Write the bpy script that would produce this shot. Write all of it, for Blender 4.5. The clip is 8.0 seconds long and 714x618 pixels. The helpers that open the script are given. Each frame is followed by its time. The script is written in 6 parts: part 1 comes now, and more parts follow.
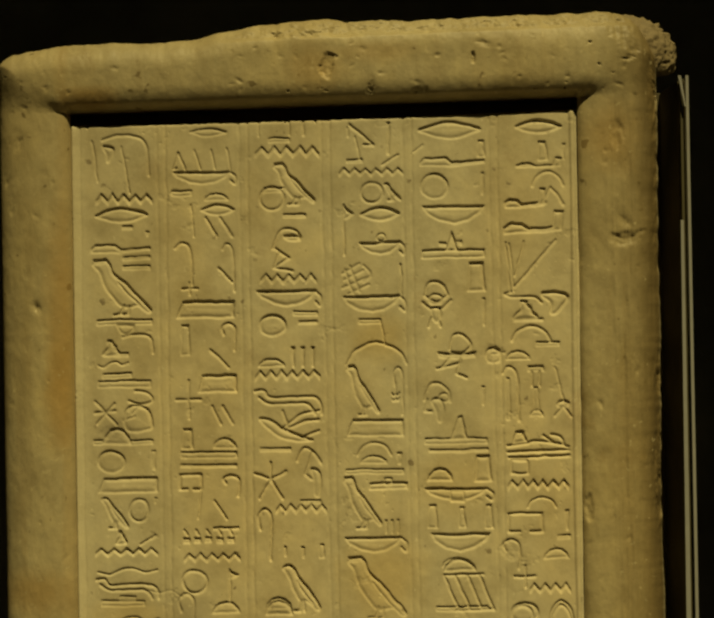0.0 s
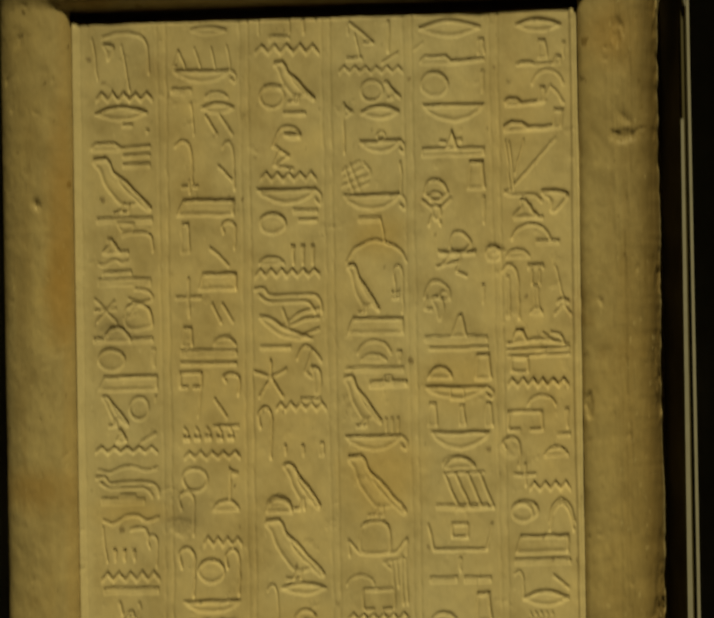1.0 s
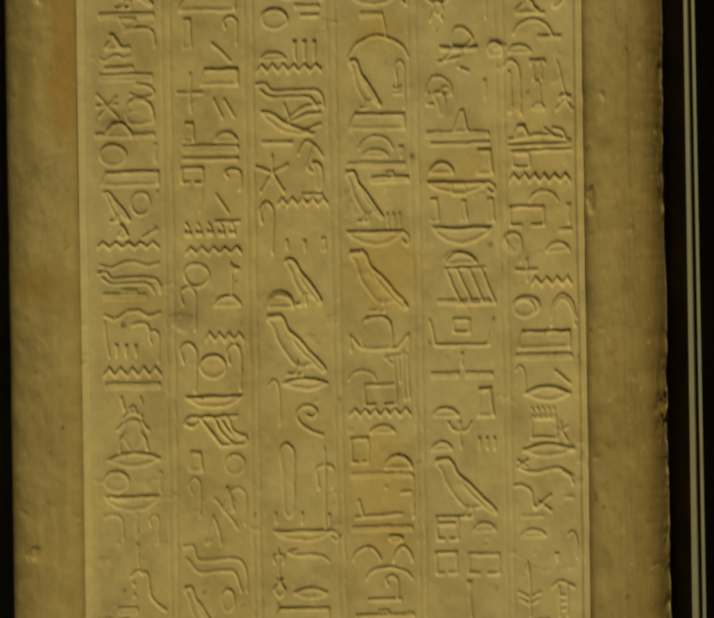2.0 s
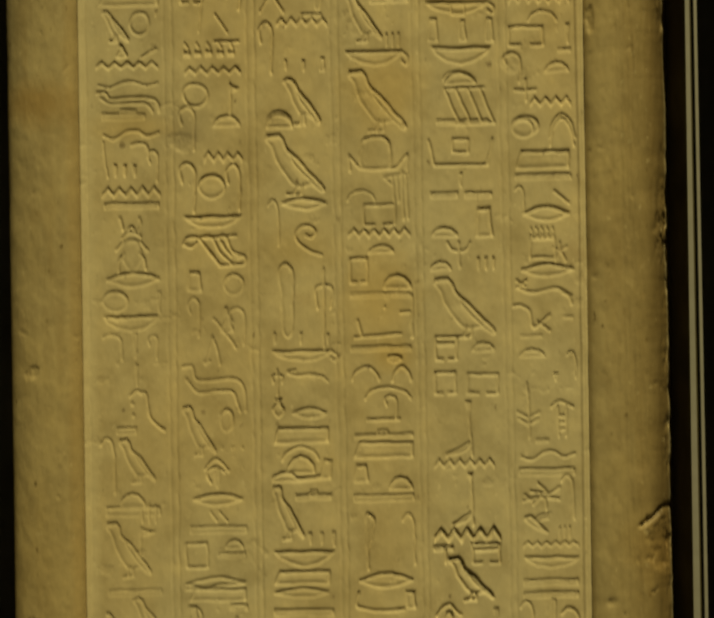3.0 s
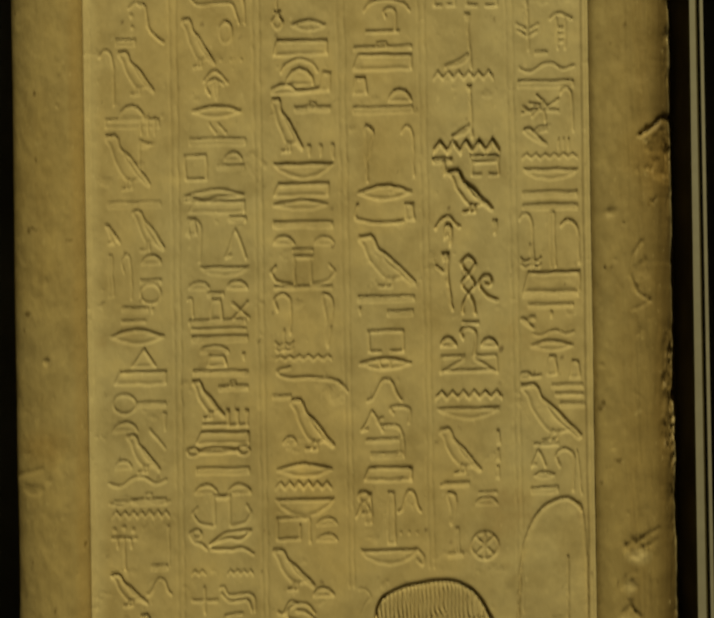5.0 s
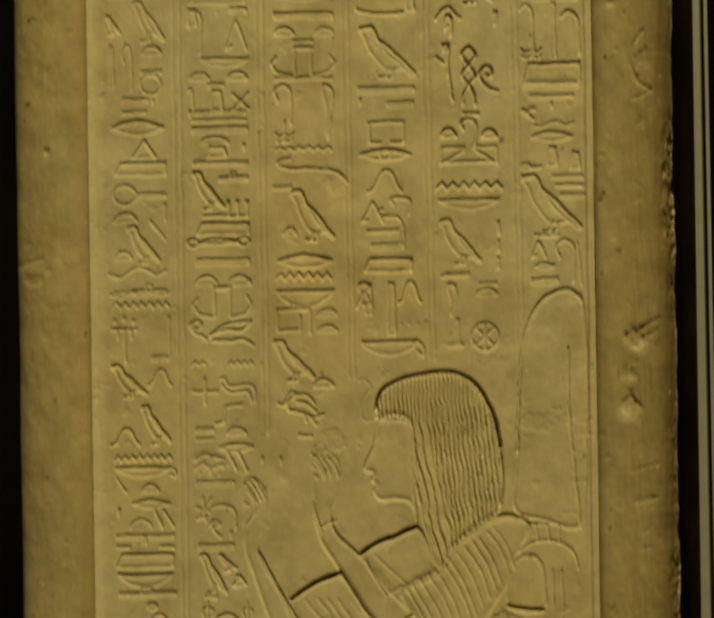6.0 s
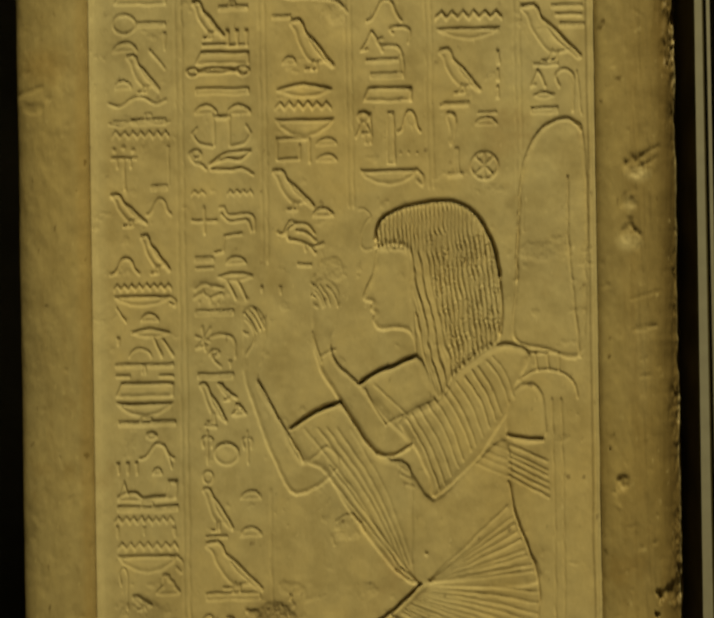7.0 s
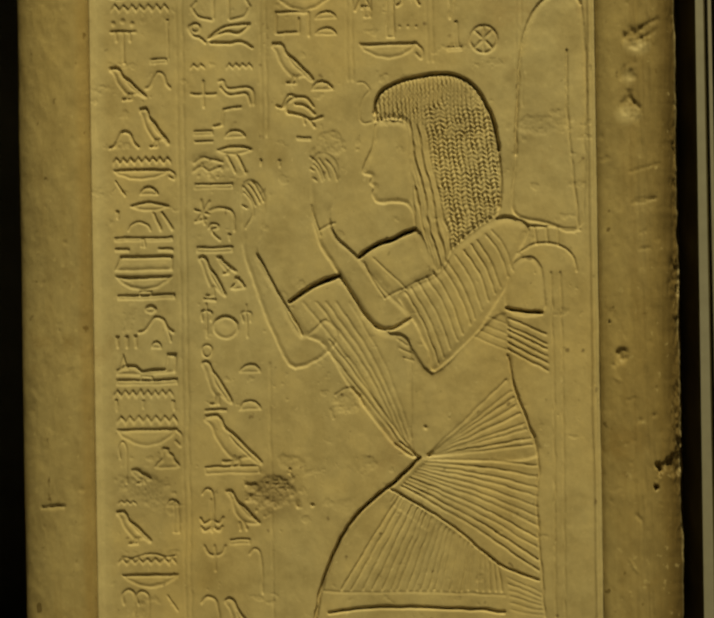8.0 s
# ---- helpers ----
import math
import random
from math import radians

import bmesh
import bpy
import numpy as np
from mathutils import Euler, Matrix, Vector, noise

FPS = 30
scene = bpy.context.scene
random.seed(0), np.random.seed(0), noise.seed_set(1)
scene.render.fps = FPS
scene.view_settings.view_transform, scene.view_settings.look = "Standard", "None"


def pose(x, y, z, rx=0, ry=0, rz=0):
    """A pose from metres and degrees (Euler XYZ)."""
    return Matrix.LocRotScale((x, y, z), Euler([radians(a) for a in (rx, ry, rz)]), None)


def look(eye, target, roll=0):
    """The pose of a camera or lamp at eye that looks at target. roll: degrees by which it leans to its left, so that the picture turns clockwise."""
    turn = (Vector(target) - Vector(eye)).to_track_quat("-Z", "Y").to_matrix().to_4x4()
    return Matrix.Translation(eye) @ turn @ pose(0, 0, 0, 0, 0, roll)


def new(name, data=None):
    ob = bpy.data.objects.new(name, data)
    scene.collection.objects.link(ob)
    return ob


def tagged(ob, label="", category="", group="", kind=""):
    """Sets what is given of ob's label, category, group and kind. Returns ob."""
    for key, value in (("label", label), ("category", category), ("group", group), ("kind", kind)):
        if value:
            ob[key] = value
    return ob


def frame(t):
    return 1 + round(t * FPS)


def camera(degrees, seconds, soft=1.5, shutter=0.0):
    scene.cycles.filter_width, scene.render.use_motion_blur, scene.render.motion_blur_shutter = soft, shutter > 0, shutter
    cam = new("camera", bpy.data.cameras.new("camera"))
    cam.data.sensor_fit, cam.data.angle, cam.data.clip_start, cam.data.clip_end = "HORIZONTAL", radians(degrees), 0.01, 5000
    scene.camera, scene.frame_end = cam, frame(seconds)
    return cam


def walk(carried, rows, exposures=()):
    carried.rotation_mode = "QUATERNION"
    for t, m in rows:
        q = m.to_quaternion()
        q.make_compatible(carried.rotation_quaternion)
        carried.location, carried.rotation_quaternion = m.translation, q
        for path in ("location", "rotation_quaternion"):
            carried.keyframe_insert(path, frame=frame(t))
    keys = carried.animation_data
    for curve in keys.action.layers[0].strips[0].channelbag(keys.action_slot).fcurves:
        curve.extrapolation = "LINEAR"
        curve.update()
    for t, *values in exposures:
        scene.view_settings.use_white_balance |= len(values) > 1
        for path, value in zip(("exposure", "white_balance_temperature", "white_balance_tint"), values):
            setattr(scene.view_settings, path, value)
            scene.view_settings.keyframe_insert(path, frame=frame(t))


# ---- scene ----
# ---- camera: a straight, slow descent in front of the slab ----
cam = camera(24.0, 8.0, soft=2.6, shutter=0.6)
ROLL = 0.9
PATH = [
    (0.0, 0.0250, 2.0477), (0.3, 0.0250, 2.0462), (0.5, 0.0250, 2.0405), (0.7, 0.0246, 2.0145),
    (1.0, 0.0237, 1.9632), (1.5, 0.0214, 1.8743), (2.8, 0.0187, 1.6750), (3.0, 0.0185, 1.6448),
    (3.5, 0.0175, 1.5697), (4.0, 0.0169, 1.4901), (4.5, 0.0157, 1.4007), (4.7, 0.0153, 1.3700),
    (5.8, 0.0121, 1.1870), (6.0, 0.0117, 1.1508), (6.5, 0.0110, 1.0784), (7.0, 0.0100, 1.0093),
    (7.5, 0.0092, 0.9422), (7.7, 0.0091, 0.9200), (8.0, 0.0091, 0.9046),
]
walk(cam, [(t, pose(x, -1.39, z, 90, 0, 0) @ pose(0, 0, 0, 0, 0, -ROLL)) for t, x, z in PATH],
     exposures=[(0.0, -0.03), (1.5, -0.10), (3.0, -0.13), (4.5, -0.12), (6.5, -0.03), (8.0, 0.06)])

# ---- light: one warm gallery spot high in front, a dim room ----
world = bpy.data.worlds.new("gallery_dark")
world.use_nodes = True
scene.world = world
world.node_tree.nodes["Background"].inputs[0].default_value = (1.0, 0.82, 0.5, 1)
world.node_tree.nodes["Background"].inputs[1].default_value = 0.0


def spot(name, eye, target, watts, size, degrees, blend, color):
    data = bpy.data.lights.new(name, "SPOT")
    data.energy, data.shadow_soft_size, data.spot_size, data.spot_blend, data.color = watts, size, radians(degrees), blend, color
    ob = new(name, data)
    ob.matrix_world = look(eye, target)
    return ob


WARM = (1.0, 0.857, 0.40)
spot("gallery_spot", (0.95, -2.8, 6.6), (-0.22, 0.0, -0.40), 1960, 0.035, 33, 1.0, WARM)


# ---- materials ----
def nodes_of(name):
    m = bpy.data.materials.new(name)
    m.use_nodes = True
    return m, m.node_tree.nodes, m.node_tree.links, m.node_tree.nodes["Principled BSDF"]


def tex_noise(n, l, coord, scale, detail=6.0, rough=0.6, stretch=None):
    t = n.new("ShaderNodeTexNoise")
    t.inputs["Scale"].default_value, t.inputs["Detail"].default_value, t.inputs["Roughness"].default_value = scale, detail, rough
    if stretch:
        mp = n.new("ShaderNodeMapping")
        mp.inputs["Scale"].default_value = stretch
        l.new(coord, mp.inputs[0])
        coord = mp.outputs[0]
    l.new(coord, t.inputs["Vector"])
    return t.outputs["Fac"]


def ramp(n, l, fac, stops):
    r = n.new("ShaderNodeValToRGB")
    e = r.color_ramp.elements
    while len(e) < len(stops):
        e.new(0.5)
    for el, (p, c) in zip(e, stops):
        el.position, el.color = p, (*c, 1)
    l.new(fac, r.inputs[0])
    return r.outputs[0]


def mix(n, l, fac, a, b, kind="MIX"):
    m = n.new("ShaderNodeMix")
    m.data_type, m.blend_type = "RGBA", kind
    for k, v in ((0, fac), (6, a), (7, b)):
        if isinstance(v, (int, float)):
            m.inputs[k].default_value = v
        elif isinstance(v, tuple):
            m.inputs[k].default_value = (*v, 1)
        else:
            l.new(v, m.inputs[k])
    return m.outputs[2]


def limestone(name, pale, ochre, stain, amount, bump, streaks=0.0, patches=(), brown=None, rough=0.72, blotch=0.0):
    """Weathered limestone: pale ground, ochre clouds, brown stains, fine grain and pores."""
    m, n, l, b = nodes_of(name)
    co = n.new("ShaderNodeNewGeometry").outputs["Position"]
    big = tex_noise(n, l, co, 5.0, 5, 0.55, (1.0, 1.0, 0.6))
    mid = tex_noise(n, l, co, 24.0, 7, 0.62)
    fine = tex_noise(n, l, co, 420.0, 4, 0.7)
    clouds = ramp(n, l, big, [(0.40, (0, 0, 0)), (0.72, (amount, amount, amount))])
    col = mix(n, l, clouds, pale, ochre)
    mott = ramp(n, l, mid, [(0.28, (0.70, 0.67, 0.60)), (0.52, (1, 1, 1)), (0.75, (1.18, 1.16, 1.08))])
    col = mix(n, l, 0.5 if brown else 0.8, col, mott, "MULTIPLY")
    if blotch:
        # thumb-sized cloudy marks, paler and darker
        marks = tex_noise(n, l, co, 62.0, 5, 0.65, (1.0, 1.0, 0.55))
        tone = ramp(n, l, marks, [(0.30, (1 - blotch, 1 - 1.08 * blotch, 1 - 1.3 * blotch)), (0.5, (1, 1, 1)), (0.72, (1 + blotch, 1 + blotch, 1 + 0.8 * blotch))])
        col = mix(n, l, 1.0, col, tone, "MULTIPLY")
        pits = ramp(n, l, tex_noise(n, l, co, 95.0, 2, 0.4), [(0.70, (0, 0, 0)), (0.76, (0.75, 0.75, 0.75))])
        col = mix(n, l, pits, col, tuple(0.45 * c for c in stain))
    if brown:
        # brown tone on one side, deepened outward as painted shade of the rounded edge
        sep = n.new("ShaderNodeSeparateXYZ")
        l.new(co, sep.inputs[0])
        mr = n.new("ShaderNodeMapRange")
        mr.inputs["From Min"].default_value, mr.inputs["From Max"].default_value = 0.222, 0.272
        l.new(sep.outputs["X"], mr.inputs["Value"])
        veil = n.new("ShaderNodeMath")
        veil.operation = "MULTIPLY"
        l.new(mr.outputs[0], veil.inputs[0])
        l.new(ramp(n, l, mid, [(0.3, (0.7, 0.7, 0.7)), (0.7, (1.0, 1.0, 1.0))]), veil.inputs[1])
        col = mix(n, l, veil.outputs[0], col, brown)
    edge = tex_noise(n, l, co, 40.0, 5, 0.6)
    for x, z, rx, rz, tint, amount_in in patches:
        # one patch with a ragged rim: stains, plus light and shade painted along edges
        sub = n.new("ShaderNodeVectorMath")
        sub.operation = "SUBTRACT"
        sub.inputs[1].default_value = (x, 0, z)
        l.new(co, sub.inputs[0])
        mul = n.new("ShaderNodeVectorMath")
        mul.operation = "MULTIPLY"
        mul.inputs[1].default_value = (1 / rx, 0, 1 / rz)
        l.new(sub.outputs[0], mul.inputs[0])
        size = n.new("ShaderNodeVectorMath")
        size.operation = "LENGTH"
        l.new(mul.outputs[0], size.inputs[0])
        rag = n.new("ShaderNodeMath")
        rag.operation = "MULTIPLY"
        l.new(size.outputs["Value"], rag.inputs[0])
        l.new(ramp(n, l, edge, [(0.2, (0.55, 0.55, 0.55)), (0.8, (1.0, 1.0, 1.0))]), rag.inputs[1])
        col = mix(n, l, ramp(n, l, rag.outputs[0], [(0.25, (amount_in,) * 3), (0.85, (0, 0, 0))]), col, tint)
    spots = ramp(n, l, tex_noise(n, l, co, 11.0, 8, 0.7), [(0.60, (0, 0, 0)), (0.78, (1, 1, 1))])
    col = mix(n, l, spots, col, stain)
    if streaks:
        run = ramp(n, l, tex_noise(n, l, co, 60.0, 5, 0.6, (1.0, 1.0, 0.07)), [(0.50, (0, 0, 0)), (0.72, (streaks, streaks, streaks))])
        col = mix(n, l, run, col, stain)
    specks = ramp(n, l, tex_noise(n, l, co, 150.0, 3, 0.5), [(0.66, (0, 0, 0)), (0.74, (0.5, 0.5, 0.5))])
    col = mix(n, l, specks, col, tuple(min(0.7, c * 1.35) for c in pale))
    grain = ramp(n, l, fine, [(0.3, (0.93, 0.93, 0.92)), (0.7, (1.04, 1.04, 1.03))])
    col = mix(n, l, 0.7, col, grain, "MULTIPLY")
    l.new(col, b.inputs["Base Color"])
    b.inputs["Roughness"].default_value = rough
    b.inputs["Specular IOR Level"].default_value = 0.25
    bp = n.new("ShaderNodeBump")
    bp.inputs["Strength"].default_value, bp.inputs["Distance"].default_value = bump, 0.0012
    relief = mix(n, l, 0.45, tex_noise(n, l, co, 160.0, 8, 0.7), tex_noise(n, l, co, 45.0, 6, 0.6))
    l.new(relief, bp.inputs["Height"])
    l.new(bp.outputs[0], b.inputs["Normal"])
    return m


def plain(name, color, rough, metal=0.0, vary=0.25, scale=30.0):
    m, n, l, b = nodes_of(name)
    co = n.new("ShaderNodeNewGeometry").outputs["Position"]
    f = tex_noise(n, l, co, scale, 6, 0.6)
    lo, hi = tuple(c * (1 - vary) for c in color), tuple(c * (1 + vary) for c in color)
    l.new(ramp(n, l, f, [(0.3, lo), (0.7, hi)]), b.inputs["Base Color"])
    b.inputs["Roughness"].default_value, b.inputs["Metallic"].default_value = rough, metal
    return m


OCHRE, GREY, RUST, SOOT, PALE = (0.50, 0.365, 0.145), (0.32, 0.265, 0.165), (0.35, 0.21, 0.055), (0.19, 0.14, 0.075), (0.60, 0.52, 0.33)
PANEL_STAINS_AND_LIGHT = (
    # two pale strips paint the lit slopes of the border fillets into the colour
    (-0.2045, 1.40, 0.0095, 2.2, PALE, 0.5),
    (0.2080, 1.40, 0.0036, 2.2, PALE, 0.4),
    (0.040, 1.655, 0.034, 0.045, OCHRE, 0.5),
    (0.043, 1.824, 0.040, 0.040, OCHRE, 0.55),
    (0.104, 1.903, 0.040, 0.034, OCHRE, 0.4),
    (0.042, 2.024, 0.028, 0.023, OCHRE, 0.5),
    (-0.124, 1.793, 0.034, 0.020, GREY, 0.6),
    (-0.165, 1.798, 0.040, 0.014, OCHRE, 0.4),
    (0.047, 1.606, 0.023, 0.017, OCHRE, 0.6),
    (-0.063, 0.753, 0.028, 0.024, SOOT, 0.62),
    (0.078, 1.069, 0.051, 0.028, GREY, 0.35),
    (-0.027, 1.698, 0.034, 0.028, OCHRE, 0.35),
    (-0.176, 1.947, 0.028, 0.017, GREY, 0.5),
    (-0.168, 0.752, 0.034, 0.028, GREY, 0.4),
    (0.168, 1.060, 0.040, 0.034, GREY, 0.35),
    (-0.072, 1.206, 0.017, 0.034, GREY, 0.25),
)
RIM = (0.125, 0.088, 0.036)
FRAME_STAINS_AND_SHADE = (
    # dark band paints shade on the rounding edge; pale line its chips and lit face
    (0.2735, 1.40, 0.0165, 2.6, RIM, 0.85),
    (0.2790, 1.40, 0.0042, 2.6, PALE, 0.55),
    (-0.2140, 1.40, 0.0070, 2.6, RUST, 0.2),
    # paler tint on the lower half of three crumbled dents
    (0.243, 1.116, 0.012, 0.008, PALE, 0.55),
    (0.235, 1.060, 0.012, 0.008, PALE, 0.55),
    (0.236, 1.092, 0.006, 0.008, PALE, 0.35),
    (0.240, 0.960, 0.014, 0.050, PALE, 0.16),
    (-0.219, 2.036, 0.014, 0.113, RUST, 0.55),
    (-0.222, 1.976, 0.014, 0.045, RUST, 0.5),
    (-0.244, 1.818, 0.040, 0.023, RUST, 0.45),
    (-0.007, 2.247, 0.028, 0.023, RUST, 0.35),
    (-0.192, 2.224, 0.028, 0.011, RUST, 0.6),
    (0.233, 2.187, 0.028, 0.034, RUST, 0.4),
    (0.264, 1.441, 0.028, 0.034, RUST, 0.2),
    (0.046, 2.258, 0.034, 0.011, RUST, 0.3),
    (-0.245, 1.214, 0.023, 0.017, RUST, 0.25),
)
PANEL_STONE = limestone("carved_limestone", (0.50, 0.43, 0.27), (0.53, 0.38, 0.15), (0.38, 0.28, 0.15), 0.50, 0.20, 0.0, PANEL_STAINS_AND_LIGHT, None, 0.62, 0.07)
FRAME_STONE = limestone("moulded_limestone", (0.40, 0.328, 0.182), (0.40, 0.285, 0.10), (0.26, 0.18, 0.07), 0.45, 0.5, 0.35, FRAME_STAINS_AND_SHADE, (0.17, 0.118, 0.042), 0.5, 0.12)
ROUGH_STONE = limestone("broken_limestone", (0.23, 0.18, 0.10), (0.21, 0.145, 0.06), (0.085, 0.06, 0.03), 0.7, 1.0)
STEEL = plain("satin_steel", (0.30, 0.29, 0.26), 0.5, 0.2, 0.08, 60.0)
BACKING = plain("dark_brown_board", (0.095, 0.074, 0.03), 0.8)
OLIVE = plain("dark_olive_groove", (0.055, 0.045, 0.015), 0.6)
WALL_DARK = plain("dark_gallery_wall", (0.16, 0.155, 0.14), 0.85, 0.0, 0.3, 3.0)
FLOOR_DARK = plain("dark_gallery_floor", (0.30, 0.27, 0.21), 0.6, 0.0, 0.3, 5.0)
PLINTH = plain("dark_plinth_paint", (0.03, 0.03, 0.03), 0.6)


# ---- building helpers ----
def part(name, data, material, parent=None, label=""):
    """One mesh object, from a bmesh or a mesh, under its thing."""
    if isinstance(data, bmesh.types.BMesh):
        me = bpy.data.meshes.new(name)
        data.to_mesh(me)
        data.free()
    else:
        me = data
    me.materials.append(material)
    ob = new(name, me)
    if parent:
        ob.parent = parent
    return tagged(ob, label)


def grid_mesh(name, X, Y, Z, flip=False, keep=None, normals=None):
    """A smooth sheet from three equal arrays (rows x columns); keep: which of its faces."""
    r, c = X.shape
    me = bpy.data.meshes.new(name)
    co = np.stack([X, Y, Z], -1).reshape(-1, 3).astype(np.float32)
    i = np.arange(r * c, dtype=np.int32).reshape(r, c)
    q = np.stack([i[:-1, :-1], i[1:, :-1], i[1:, 1:], i[:-1, 1:]], -1).reshape(-1, 4)
    if flip:
        q = q[:, ::-1]
    if keep is not None:
        q = q[keep.ravel()]
        used, q = np.unique(q, return_inverse=True)
        q, co = q.reshape(-1, 4).astype(np.int32), co[used]
        normals = normals[used]
    n = len(q)
    me.vertices.add(len(co))
    me.vertices.foreach_set("co", co.ravel())
    me.loops.add(4 * n)
    me.loops.foreach_set("vertex_index", np.ascontiguousarray(q).ravel())
    me.polygons.add(n)
    me.polygons.foreach_set("loop_start", np.arange(0, 4 * n, 4, dtype=np.int32))
    me.polygons.foreach_set("use_smooth", np.ones(n, dtype=bool))
    me.update(calc_edges=True)
    me.validate()
    if normals is not None:
        me.normals_split_custom_set_from_vertices(normals.tolist())
    return me


def box(bm, x0, x1, y0, y1, z0, z1, bevel=0.0):
    geo = bmesh.ops.create_cube(bm, size=1.0)
    vs = geo["verts"]
    bmesh.ops.scale(bm, vec=(x1 - x0, y1 - y0, z1 - z0), verts=vs)
    bmesh.ops.translate(bm, vec=((x0 + x1) / 2, (y0 + y1) / 2, (z0 + z1) / 2), verts=vs)
    if bevel:
        es = list({e for v in vs for e in v.link_edges})
        bmesh.ops.bevel(bm, geom=es, offset=bevel, segments=2, affect="EDGES", profile=0.6)
    return bm


def vnoise(x, y, seed):
    """Smooth lattice noise, -1 to 1."""
    rng = np.random.RandomState(seed)
    lat = rng.uniform(-1, 1, (256, 256))
    xi, yi = np.floor(x).astype(int), np.floor(y).astype(int)
    fx, fy = x - xi, y - yi
    fx, fy = fx * fx * (3 - 2 * fx), fy * fy * (3 - 2 * fy)
    a, b = lat[yi % 256, xi % 256], lat[yi % 256, (xi + 1) % 256]
    c, d = lat[(yi + 1) % 256, xi % 256], lat[(yi + 1) % 256, (xi + 1) % 256]
    return (a * (1 - fx) + b * fx) * (1 - fy) + (c * (1 - fx) + d * fx) * fy


def fbm(x, y, seed, octaves=4, gain=0.5):
    out, amp = np.zeros(np.broadcast(x, y).shape), 1.0
    for k in range(octaves):
        out += amp * vnoise(x * 2 ** k + 17.3 * k, y * 2 ** k + 5.1 * k, seed + k)
        amp *= gain
    return out


def smooth(t):
    t = np.clip(t, 0, 1)
    return t * t * (3 - 2 * t)


# ---- the room ----
def room():
    for name, a in (("floor", (-4, 4, -6, 3, -0.1, 0.0)), ("ceiling", (-4, 4, -6, 3, 7.0, 7.1)), ("wall_north", (-4, 4, 3.0, 3.1, 0, 7)),
                    ("wall_south", (-4, 4, -6.1, -6.0, 0, 7)), ("wall_west", (-4.1, -4.0, -6, 3, 0, 7)), ("wall_east", (4.0, 4.1, -6, 3, 0, 7))):
        ob = part(name, box(bmesh.new(), *a), FLOOR_DARK if name == "floor" else WALL_DARK)
        tagged(ob, "dark unlit gallery " + name.split("_")[0], name.split("_")[0], kind="structure")


room()
# ---- the slab: outline and mouldings, in metres ----
PANEL_X, LEDGE, FOOT = 0.210, 2.2125, 0.16


def ledge(x):
    return LEDGE + 0.0179 * (x + 0.21)


def left_edge(z):
    return -0.2705 + 0.0006 * fbm(z * 7, z * 0 + 1.5, 3)


def right_edge(z):
    rough = 0.0010 * fbm(z * 31, z * 0 + 4.5, 8, 5, 0.62)
    chips = -0.002 * smooth((fbm(z * 11 + 3, z * 0 + 9.5, 21, 4, 0.6) - 0.5) / 0.9)
    return 0.2778 + rough + chips


def top_edge(x):
    """The worn top outline: low on one side, one long step, a rough rise to the other side."""
    base = np.interp(x, [-0.27, -0.235, -0.21, -0.13, -0.105, -0.085, -0.055, -0.025, 0.005, 0.02, 0.07, 0.17, 0.235, 0.255, 0.278],
                     [2.261, 2.266, 2.2705, 2.2712, 2.2735, 2.2785, 2.2838, 2.2872, 2.289, 2.2866, 2.2872, 2.2897, 2.2912, 2.289, 2.274])
    return base + 0.0007 * fbm(x * 70, x * 0 + 2.5, 31, 4, 0.6)


def roll(d_in, d_out, a=0.0090, wi=0.012, b=0.022, wo=0.020):
    """Height of the rounded moulding, from the distances to its inner foot and its outer edge."""
    rise = a * np.sqrt(np.clip(1 - (1 - np.clip(d_in / wi, 0, 1)) ** 2, 0, 1))
    fall = b * (1 - np.sqrt(np.clip(1 - (1 - np.clip(d_out / wo, 0, 1)) ** 2, 0, 1)))
    return rise + 0.0012 * smooth(d_in / 0.03) - fall


def weather(X, Z, seed, count=45):
    """Slow dents, fine grain, and a few pits and scratches."""
    h = 0.0009 * fbm(X * 22, Z * 14, 50, 4) + 0.00022 * fbm(X * 150, Z * 80, 59, 4, 0.6)
    rng = np.random.RandomState(seed)
    for k in range(count):
        cx, cz = rng.uniform(X.min(), X.max()), rng.uniform(Z.min(), Z.max())
        r = rng.uniform(0.0008, 0.0019) * (1.8 if k % 11 == 0 else 1)
        s, ang = rng.uniform(1.0, 2.6), rng.uniform(0, 3.1)
        m = (np.abs(X - cx) < 5 * r) & (np.abs(Z - cz) < 5 * r)
        if not m.any():
            continue
        dx, dz = X[m] - cx, Z[m] - cz
        p, q = dx * math.cos(ang) + dz * math.sin(ang), -dx * math.sin(ang) + dz * math.cos(ang)
        h[m] -= rng.uniform(0.2, 0.6) * r * np.exp(-((p / s) ** 2 + q ** 2) / (r * r) * 1.2) * (1 + 0.5 * vnoise(p * 900, q * 900, seed + k))
    return h


def dent(h, X, Z, cx, cz, rx, rz, depth, seed):
    """One ragged break."""
    d = ((X - cx) / rx) ** 2 + ((Z - cz) / rz) ** 2
    d = d * (1 + 0.6 * fbm(X * 110, Z * 110, seed, 4, 0.55))
    h -= depth * smooth(1.3 - d) * (1 + 0.25 * fbm(X * 260, Z * 200, seed + 5, 3, 0.6))


